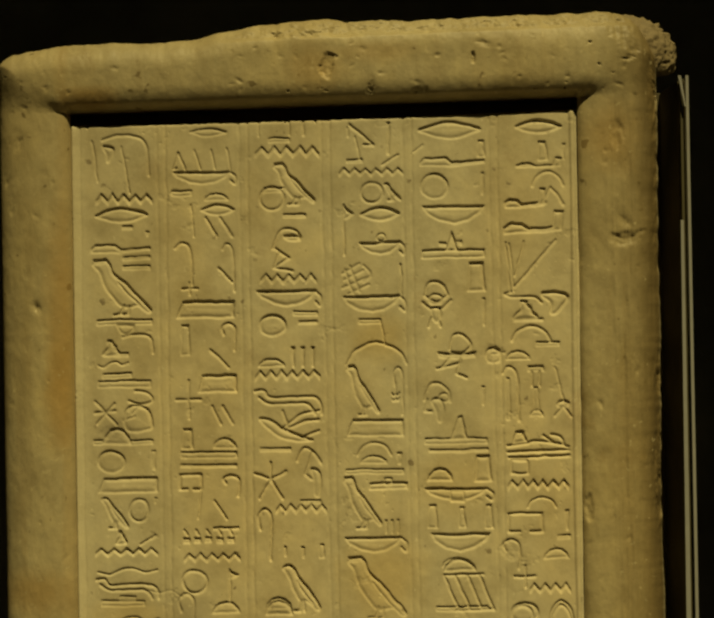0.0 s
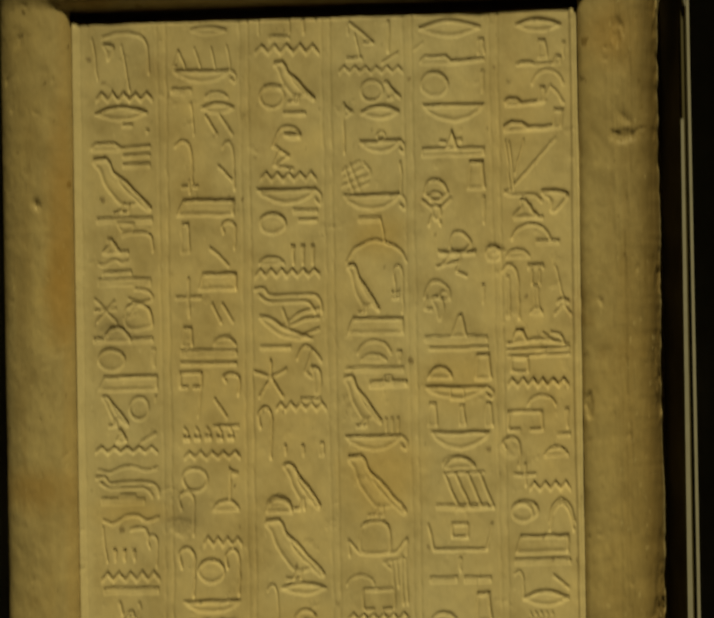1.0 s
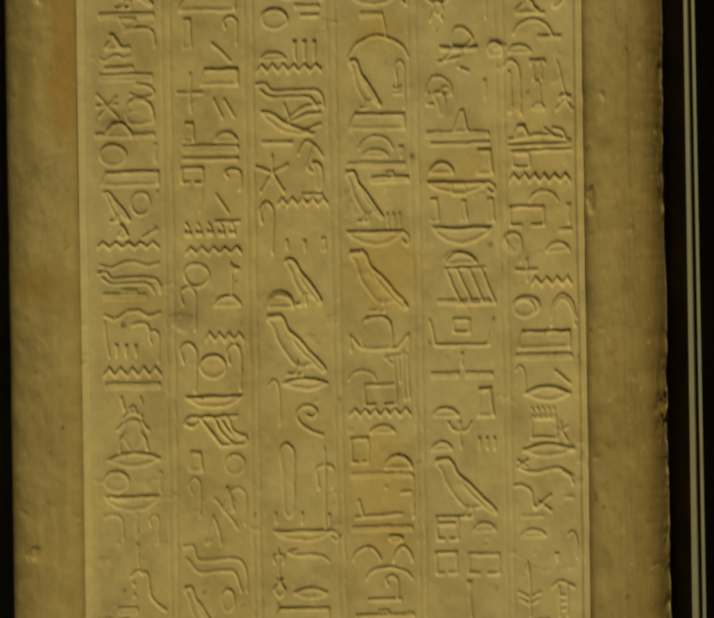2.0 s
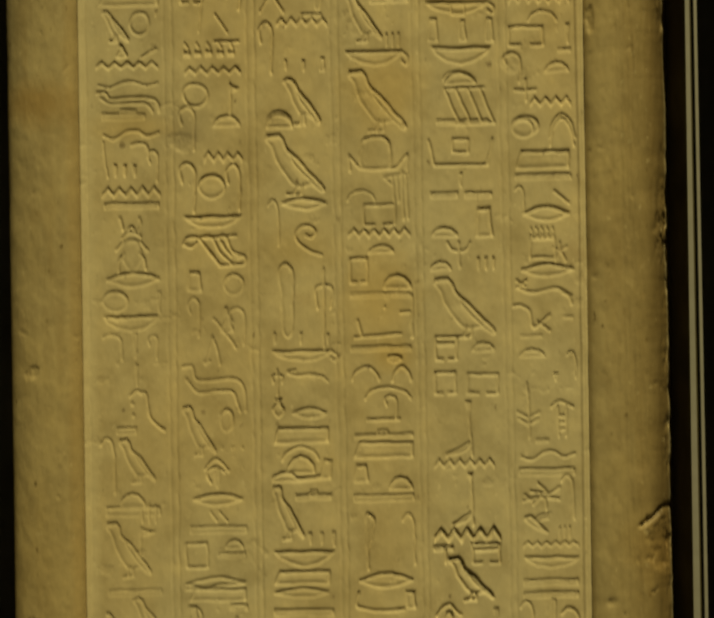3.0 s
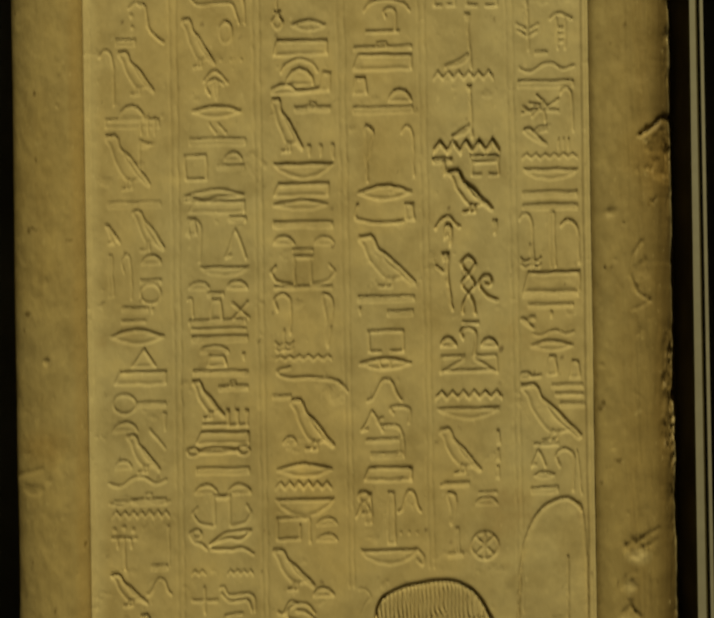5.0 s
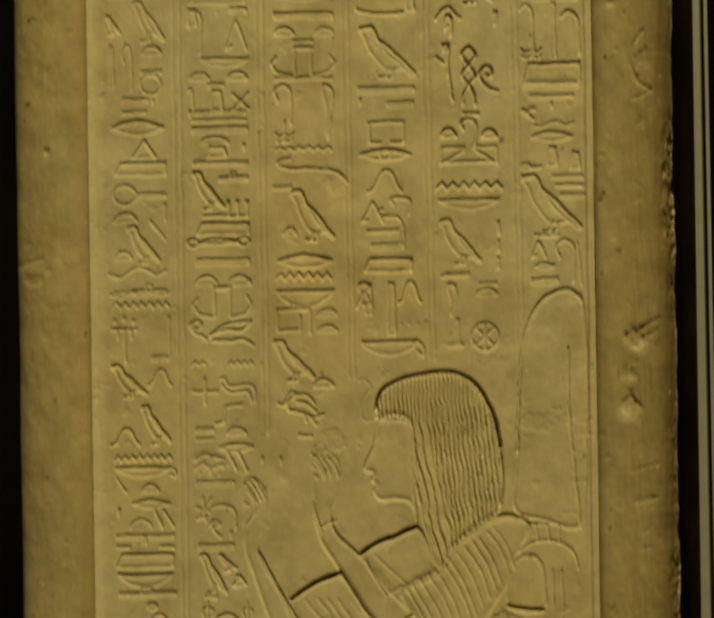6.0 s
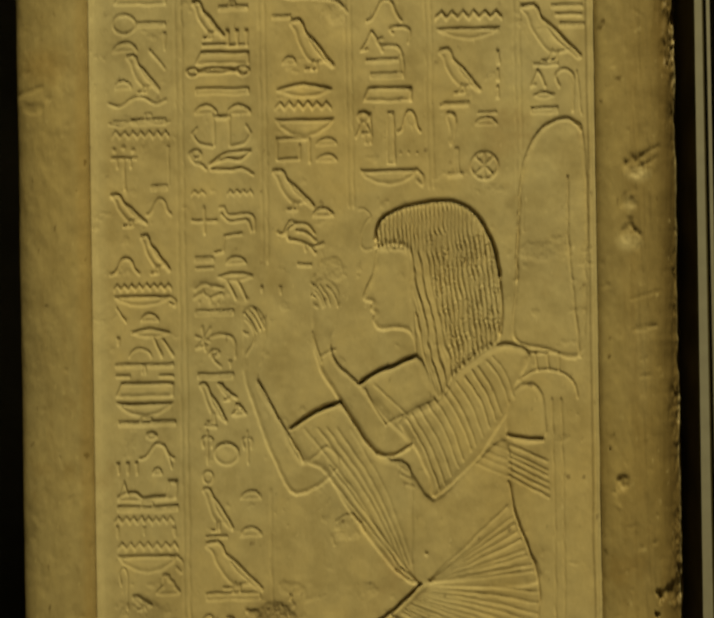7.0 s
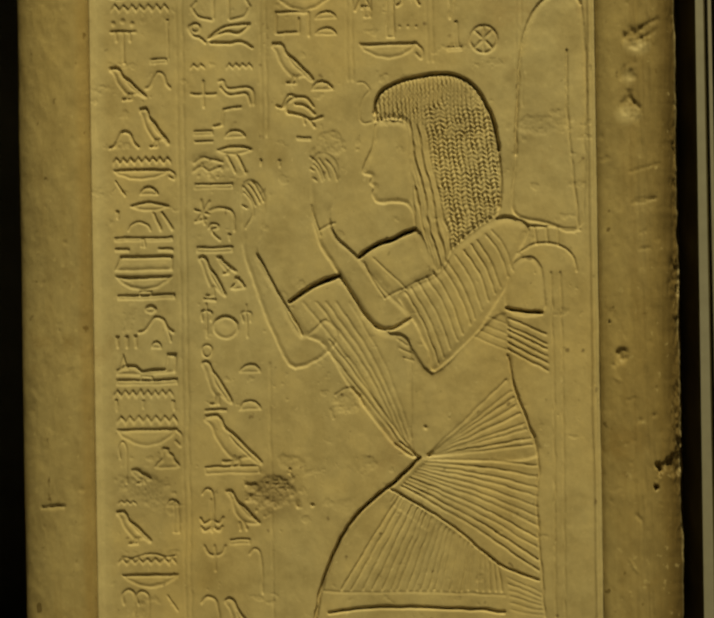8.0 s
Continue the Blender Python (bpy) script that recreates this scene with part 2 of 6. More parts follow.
def scratch(h, X, Z, pts, width, depth):
    """A cut or crack along a line."""
    best = np.full(X.shape, 1e9)
    for (ax, az), (bx, bz) in zip(pts, pts[1:]):
        dx, dz = bx - ax, bz - az
        t = np.clip(((X - ax) * dx + (Z - az) * dz) / (dx * dx + dz * dz), 0, 1)
        best = np.minimum(best, np.hypot(X - ax - t * dx, Z - az - t * dz))
    best = best * (1 + 0.4 * fbm(X * 200, Z * 200, 77, 2))
    h -= depth * np.exp(-(best / width) ** 2)


stela = tagged(new("stone_slab"), "tall carved limestone slab with a rounded raised border", "carved slab")
stela.location = (0, 0, FOOT)


def on_slab(ob):
    ob.matrix_parent_inverse = Matrix.Translation((0, 0, -FOOT))
    return ob


def flaked(X, Z, d_out):
    """Flaked rim and upright tool streaks on the worn side."""
    bite = np.clip(0.55 + 0.8 * fbm(Z * 14, Z * 0 + 2.5, 97, 3), 0.15, 1.4)
    edge = smooth(1 - np.abs(d_out) / (0.006 + 0.009 * bite))
    chips = np.abs(fbm(X * 150, Z * 42, 91, 5, 0.62)) * bite
    return 0.0062 * edge * chips + 0.0006 * smooth((X - 0.226) / 0.02) * fbm(X * 320, Z * 22, 95, 3, 0.6)


def crumbled(h, X, Z, cx, cz, rx, rz, depth, seed):
    """A patch where the skin of the stone has crumbled away."""
    m = (np.abs(X - cx) < 1.6 * rx) & (np.abs(Z - cz) < 1.6 * rz)
    x, z = X[m], Z[m]
    r = np.hypot((x - cx) / rx, (z - cz) / rz) + 0.45 * fbm(x * 120, z * 120, seed, 3)
    h[m] -= depth * smooth((1.0 - r) / 0.7) * (0.6 + 0.55 * fbm(x * 130, z * 190, seed + 5, 4, 0.6))


def side_moulding(sign):
    end = LEDGE if sign < 0 else float(ledge(PANEL_X))
    z = np.append(np.arange(FOOT, end - 0.0006, 0.0014), end)
    s = np.linspace(0, 1, 72)
    Z = np.repeat(z[:, None], len(s), 1)
    inner = sign * (PANEL_X - 0.0004) + 0 * Z
    outer = (left_edge(Z) if sign < 0 else right_edge(Z))
    S = s[None, :] ** 0.9
    X = inner + (outer - inner) * S
    h = roll(np.abs(X) - PANEL_X, np.abs(outer - X), wi=0.014 if sign < 0 else 0.024, wo=0.042 if sign < 0 else 0.030) + weather(X, Z, 50 if sign < 0 else 70, 45 if sign < 0 else 110)
    if sign > 0:
        h -= flaked(X, Z, outer - X)
        dent(h, X, Z, 0.266, 1.447, 0.011, 0.020, 0.0022, 6)
        dent(h, X, Z, 0.272, 0.772, 0.013, 0.009, 0.006, 7)
        crumbled(h, X, Z, 0.243, 1.124, 0.014, 0.012, 0.0015, 401)
        crumbled(h, X, Z, 0.235, 1.098, 0.007, 0.010, 0.0012, 411)
        crumbled(h, X, Z, 0.237, 1.066, 0.012, 0.011, 0.0016, 421)
        crumbled(h, X, Z, 0.247, 1.350, 0.008, 0.022, 0.0009, 431)
        crumbled(h, X, Z, 0.266, 1.440, 0.010, 0.020, 0.0018, 441)
        dent(h, X, Z, 0.226, 0.863, 0.006, 0.007, 0.0014, 10)
        dent(h, X, Z, 0.246, 2.1025, 0.012, 0.005, 0.0014, 11)
        dent(h, X, Z, 0.241, 2.190, 0.007, 0.013, 0.0012, 13)
        scratch(h, X, Z, [(0.2494, 1.3757), (0.2420, 1.3649), (0.2395, 1.3484), (0.2446, 1.3344), (0.2558, 1.3270)], 0.0014, 0.0014)
        scratch(h, X, Z, [(0.2558, 1.3270), (0.2466, 1.3219), (0.2406, 1.3197)], 0.0012, 0.0009)
        scratch(h, X, Z, [(0.2496, 1.4635), (0.2603, 1.4702), (0.2664, 1.4769), (0.2785, 1.4782)], 0.0020, 0.0045)
        scratch(h, X, Z, [(0.2347, 2.1064), (0.2452, 2.1017), (0.2520, 2.1031), (0.2589, 2.1083)], 0.0011, 0.0009)
        scratch(h, X, Z, [(0.2389, 0.9909), (0.2547, 0.9921)], 0.0010, 0.0007)
        scratch(h, X, Z, [(0.2347, 1.0136), (0.2468, 1.0171), (0.2604, 1.0207)], 0.0008, 0.0007)
        scratch(h, X, Z, [(0.2369, 0.9883), (0.2464, 0.9889), (0.2562, 0.9921)], 0.0009, 0.0009)
        scratch(h, X, Z, [(0.2422, 0.9637), (0.2475, 0.9651)], 0.0009, 0.0006)
        scratch(h, X, Z, [(0.2420, 0.9501), (0.2507, 0.9511)], 0.0009, 0.0007)
        scratch(h, X, Z, [(0.2295, 0.8259), (0.2363, 0.8281)], 0.0009, 0.0006)
        scratch(h, X, Z, [(0.2237, 0.8660), (0.2262, 0.8599), (0.2300, 0.8606)], 0.0014, 0.0014)
        scratch(h, X, Z, [(0.2207, 0.8449), (0.2245, 0.8419)], 0.0012, -0.0006)
        scratch(h, X, Z, [(0.2367, 0.7316), (0.2396, 0.7278)], 0.0012, 0.001)
        scratch(h, X, Z, [(0.2297, 0.6952), (0.2363, 0.6849)], 0.001, -0.0006)
        scratch(h, X, Z, [(0.2410, 1.1265), (0.2486, 1.1339), (0.2600, 1.1394)], 0.0014, 0.0011)
        scratch(h, X, Z, [(0.2390, 1.1209), (0.2485, 1.1245), (0.2584, 1.1300)], 0.0012, 0.0009)
        scratch(h, X, Z, [(0.2350, 1.0795), (0.2382, 1.0719), (0.2438, 1.0662)], 0.0016, 0.0013)
        scratch(h, X, Z, [(0.2291, 1.0909), (0.2315, 1.1003)], 0.0014, 0.0009)
        dent(h, X, Z, 0.214, 1.882, 0.003, 0.010, 0.0020, 17)
    else:
        dent(h, X, Z, -0.249, 1.596, 0.005, 0.005, 0.0010, 15)
        dent(h, X, Z, -0.254, 1.178, 0.010, 0.006, 0.0007, 16)
        scratch(h, X, Z, [(-0.2527, 0.7453), (-0.2338, 0.7465)], 0.0011, 0.0016)
        scratch(h, X, Z, [(-0.2666, 1.1908), (-0.2567, 1.1929), (-0.2477, 1.1958)], 0.0018, 0.0007)
        scratch(h, X, Z, [(-0.2277, 1.5207), (-0.2238, 1.5289)], 0.0012, -0.0006)
        dent(h, X, Z, -0.242, 1.284, 0.003, 0.003, 0.0010, 23)
    me = grid_mesh("side_moulding", X, -h, Z, flip=sign > 0)
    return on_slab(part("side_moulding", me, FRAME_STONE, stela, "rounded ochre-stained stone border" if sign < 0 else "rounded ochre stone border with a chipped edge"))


def top_moulding():
    lo, hi = left_edge(np.array([LEDGE]))[0], right_edge(np.array([ledge(PANEL_X)]))[0]
    x = np.linspace(lo, hi, 520)
    s = np.linspace(0, 1, 110) ** 1.25
    X = np.repeat(x[None, :], len(s), 0)
    top = top_edge(X)
    for side, r in ((lo, 0.016), (hi, 0.036)):
        d = np.clip(np.abs(X - side) / r, 0, 1)
        top = top - r * (1 - np.sqrt(np.clip(1 - (1 - d) ** 2, 0, 1)))
    base = ledge(X) + 0.0
    base = np.where(np.abs(X) > PANEL_X, LEDGE + 0.0179 * (np.clip(X, -PANEL_X, PANEL_X) + 0.21), base)
    Z = base + (top - base) * s[:, None]
    dx, dz = np.clip(np.abs(X) - PANEL_X, 0, 1), np.clip(Z - base, 0, 1)
    din = np.hypot(dx, dz)
    up = smooth(dz / (din + 1e-6))
    dout = np.minimum(np.minimum(X - lo, hi - X), (top - Z) * 0.9)
    wo = 0.030 - 0.008 * smooth(dz / 0.03) * smooth((0.2 - X) / 0.1) + 0.012 * (1 - smooth(dz / 0.035)) * (X < 0)
    wi = (0.014 + 0.010 * smooth((X + 0.1) / 0.2)) * (1 - up) + 0.020 * up
    h = roll(din, np.clip(dout, 0, 1), 0.0090 + 0.0068 * up, wi, wo=wo) + weather(X, Z, 110, 110)
    h -= flaked(X, Z, hi - X) * smooth((X - 0.2) / 0.01)
    soffit = 1 - np.sqrt(np.clip(1 - (1 - np.clip(dz / 0.007, 0, 1)) ** 2, 0, 1))
    h -= 0.018 * soffit * (np.abs(X) < PANEL_X)
    back = smooth((Z - (2.268 + 0.03 * (X + 0.05))) / 0.004) * smooth((X + 0.12) / 0.1)
    h -= back * (0.0034 + 0.0024 * fbm(X * 70, Z * 90, 140, 5, 0.65))
    dent(h, X, Z, 0.004, 2.247, 0.006, 0.013, 0.0022, 19)
    dent(h, X, Z, 0.123, 2.252, 0.002, 0.006, 0.0025, 20)
    dent(h, X, Z, 0.255, 2.275, 0.020, 0.022, 0.002, 22)
    me = grid_mesh("top_moulding", X, -h, Z, flip=True)
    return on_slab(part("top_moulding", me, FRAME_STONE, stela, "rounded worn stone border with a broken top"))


def slab_core():
    """Sides, top and back behind the moulded face."""
    z = np.linspace(FOOT, 2.235, 700)
    s = np.linspace(0, 1, 10)
    bm = bmesh.new()
    for edge in (left_edge, right_edge):
        Z = np.repeat(z[:, None], len(s), 1)
        X = edge(Z) + np.sign(edge(Z)) * 0.002 * smooth(s[None, :] * 3) * fbm(Z * 50, s[None, :] * 4 + Z * 0, 61, 3)
        Y = 0.0115 + 0.10 * s[None, :] + 0 * Z
        me = grid_mesh("side", X, Y, Z)
        bm.from_mesh(me)
        bpy.data.meshes.remove(me)
    box(bm, -0.266, 0.270, 0.014, 0.112, FOOT, 2.250)
    return on_slab(part("core", bm, ROUGH_STONE, stela, "rough unworked stone behind the face"))


def broken_corner(parent):
    """The ragged lump that stands out behind the upper corner."""
    bm = bmesh.new()
    bmesh.ops.create_icosphere(bm, subdivisions=6, radius=1.0)
    for v in bm.verts:
        p = v.co.copy()
        k = 1 + 0.05 * noise.noise(p * 2.2) + 0.10 * abs(noise.noise(p * 5.0)) + 0.045 * noise.noise(p * 13.0) + 0.03 * noise.noise(p * 27.0)
        p *= k
        p.z = max(-0.40, p.z)
        v.co = Vector((0.2500 + 0.0455 * p.x, 0.026 + 0.026 * p.y, 2.2555 + 0.0350 * p.z))
    for f in bm.faces:
        f.smooth = True
    return part("broken_corner", bm, ROUGH_STONE, parent, "ragged broken stone corner")


side_moulding(-1)
side_moulding(1)
crown = top_moulding()
slab_core()
broken_corner(crown)


# ---- the mount behind the slab ----
def mount():
    m = tagged(new("display_mount"), "dark display mount with bright steel edge strips behind the slab", "display mount")
    top = 2.2390
    part("backing_board", box(bmesh.new(), -0.262, 0.3065, 0.116, 0.126, 0.0, top - 0.002, 0.001), BACKING, m, "dark brown backing board")

    def strip(name, x0t, x0b, x1t, x1b, y0, y1, z0, z1, mat, label="", under=None):
        bm = bmesh.new()
        ring = []
        for z, a, b in ((z0, x0b, x1b), (z1, x0t, x1t)):
            ring.append([bm.verts.new((x, y, z)) for x, y in ((a, y0), (b, y0), (b, y1), (a, y1))])
        lo, hi = ring
        for k in range(4):
            bm.faces.new((lo[k], lo[(k + 1) % 4], hi[(k + 1) % 4], hi[k]))
        bm.faces.new(lo[::-1])
        bm.faces.new(hi)
        bmesh.ops.recalc_face_normals(bm, faces=bm.faces)
        return part(name, bm, mat, under or m, label)

    strip("edge_strip", 0.2972, 0.2952, 0.2997, 0.3061, 0.016, 0.019, 0.1, 2.118, STEEL, "bright steel strip widening downward")
    strip("groove", 0.2994, 0.3061, 0.3030, 0.3099, 0.022, 0.028, 0.1, top - 0.002, OLIVE, "dark olive groove")
    flange = strip("outer_flange", 0.3030, 0.3100, 0.3054, 0.3133, 0.016, 0.019, 0.1, top, STEEL, "thin bright steel flange")
    strip("side_board", 0.2990, 0.2990, 0.3050, 0.3085, 0.030, 0.115, 0.1, top - 0.003, BACKING, "dark brown side board")
    strip("corner_tab", 0.2966, 0.3020, 0.2992, 0.3030, 0.016, 0.019, top - 0.026, top, STEEL, "small steel corner tab", flange)
    return m


def plinth():
    p = tagged(new("plinth"), "low dark painted plinth under the slab", "plinth")
    part("base_block", box(bmesh.new(), -0.45, 0.45, -0.25, 0.35, 0.0, FOOT, 0.004), PLINTH, p)


mount()
plinth()


# ---- the carved panel: a field of heights in millimetres, u across from its border, v down from its top ----
STEP = 0.74
V0, V1 = -26.0, 1640.0
NU, NV = int(420 / STEP) + 1, int((V1 - V0) / STEP) + 1
U_AX, V_AX = np.linspace(0, 420, NU), np.linspace(V0, V1, NV)
FIELD = np.zeros((NV, NU))


def window(u0, v0, u1, v1, pad=4.0):
    a, b = np.searchsorted(U_AX, (u0 - pad, u1 + pad))
    c, d = np.searchsorted(V_AX, (v0 - pad, v1 + pad))
    if a >= b or c >= d:
        return None
    return (slice(c, d), slice(a, b)), U_AX[None, a:b], V_AX[c:d, None]


def to_path(U, V, pts, closed):
    """Distance from every cell to a polyline."""
    best = np.full(np.broadcast(U, V).shape, 1e9)
    n = len(pts)
    for k in range(n if closed else n - 1):
        (ax, ay), (bx, by) = pts[k], pts[(k + 1) % n]
        dx, dy = bx - ax, by - ay
        t = np.clip(((U - ax) * dx + (V - ay) * dy) / (dx * dx + dy * dy + 1e-9), 0, 1)
        best = np.minimum(best, (U - ax - t * dx) ** 2 + (V - ay - t * dy) ** 2)
    return np.sqrt(best)


def within(U, V, pts):
    inside = np.zeros(np.broadcast(U, V).shape, bool)
    n = len(pts)
    for k in range(n):
        (ax, ay), (bx, by) = pts[k], pts[(k + 1) % n]
        if ay == by:
            continue
        inside ^= ((ay > V) != (by > V)) & (U < (bx - ax) * (V - ay) / (by - ay) + ax)
    return inside


def bounds(pts):
    xs, ys = [p[0] for p in pts], [p[1] for p in pts]
    return min(xs), min(ys), max(xs), max(ys)


def groove(pts, half=1.0, depth=0.9, closed=False):
    """A cut line with sloping sides."""
    w = window(*bounds(pts), pad=half * 2 + 2)
    if w:
        sl, U, V = w
        d = to_path(U, V, pts, closed)
        FIELD[sl] = np.minimum(FIELD[sl], -depth * (1 - smooth(d / (half * 1.5))))


def cut(pts, half=1.0, depth=0.9):
    """A line cut into whatever form lies there."""
    w = window(*bounds(pts), pad=half * 2 + 2)
    if w:
        sl, U, V = w
        FIELD[sl] -= depth * (1 - smooth(to_path(U, V, pts, False) / (half * 1.5)))


def slot(pts, half=1.3, depth=8.0):
    """A deep undercut line with steep walls."""
    sl, U, V = window(*bounds(pts), pad=half * 2 + 2)
    d = to_path(U, V, pts, False)
    FIELD[sl] -= depth * (1 - smooth((d - half * 0.5) / (half * 0.9)))


def sunk(pts, depth=1.1, edge=0.9, swell=0.75, reach=4.0, fade=None, slant=0.0):
    """Sunk relief: a cut outline, inside which the form swells back; slant makes the upper wall the deep one."""
    w = window(*bounds(pts))
    if w:
        sl, U, V = w
        d = to_path(U, V, pts, True)
        sd = np.where(within(U, V, pts), d, -d)
        h = -depth * smooth((sd + edge * 0.5) / edge) * (1 - swell * smooth((sd - edge * 0.3) / reach))
        if slant and min(sd.shape) > 3:
            gv, gu = np.gradient(sd)
            size = np.hypot(gu, gv) + 1e-6
            side = (0.85 * gv - 0.5 * gu) / size
            for _ in range(2):
                p = np.pad(side, 1, mode="edge")
                side = (2 * side + p[:-2, 1:-1] + p[2:, 1:-1] + p[1:-1, :-2] + p[1:-1, 2:]) / 6
            h = h * (1 + 0.18 * slant - slant * (0.5 - 0.5 * np.clip(side, -1, 1)))
        if fade:
            h = h * (0.42 + 0.58 * smooth((V - fade[0]) / (fade[1] - fade[0])))
        FIELD[sl] = np.minimum(FIELD[sl], h)


def curve(pts, closed=False, steps=6):
    """A smooth line through the points."""
    n, out = len(pts), []
    for k in range(n if closed else n - 1):
        p0, p1 = pts[(k - 1) % n if closed else max(k - 1, 0)], pts[k]
        p2, p3 = pts[(k + 1) % n], pts[(k + 2) % n if closed else min(k + 2, n - 1)]
        for j in range(steps):
            t = j / steps
            out.append(tuple(0.5 * (2 * b + (c - a) * t + (2 * a - 5 * b + 4 * c - d) * t * t + (3 * b - a - 3 * c + d) * t ** 3)
                             for a, b, c, d in zip(p0, p1, p2, p3)))
    if not closed:
        out.append(pts[-1])
    return out


def ring(cx, cy, rx, ry, n=20):
    return [(cx + rx * math.cos(2 * math.pi * k / n), cy + ry * math.sin(2 * math.pi * k / n)) for k in range(n)]


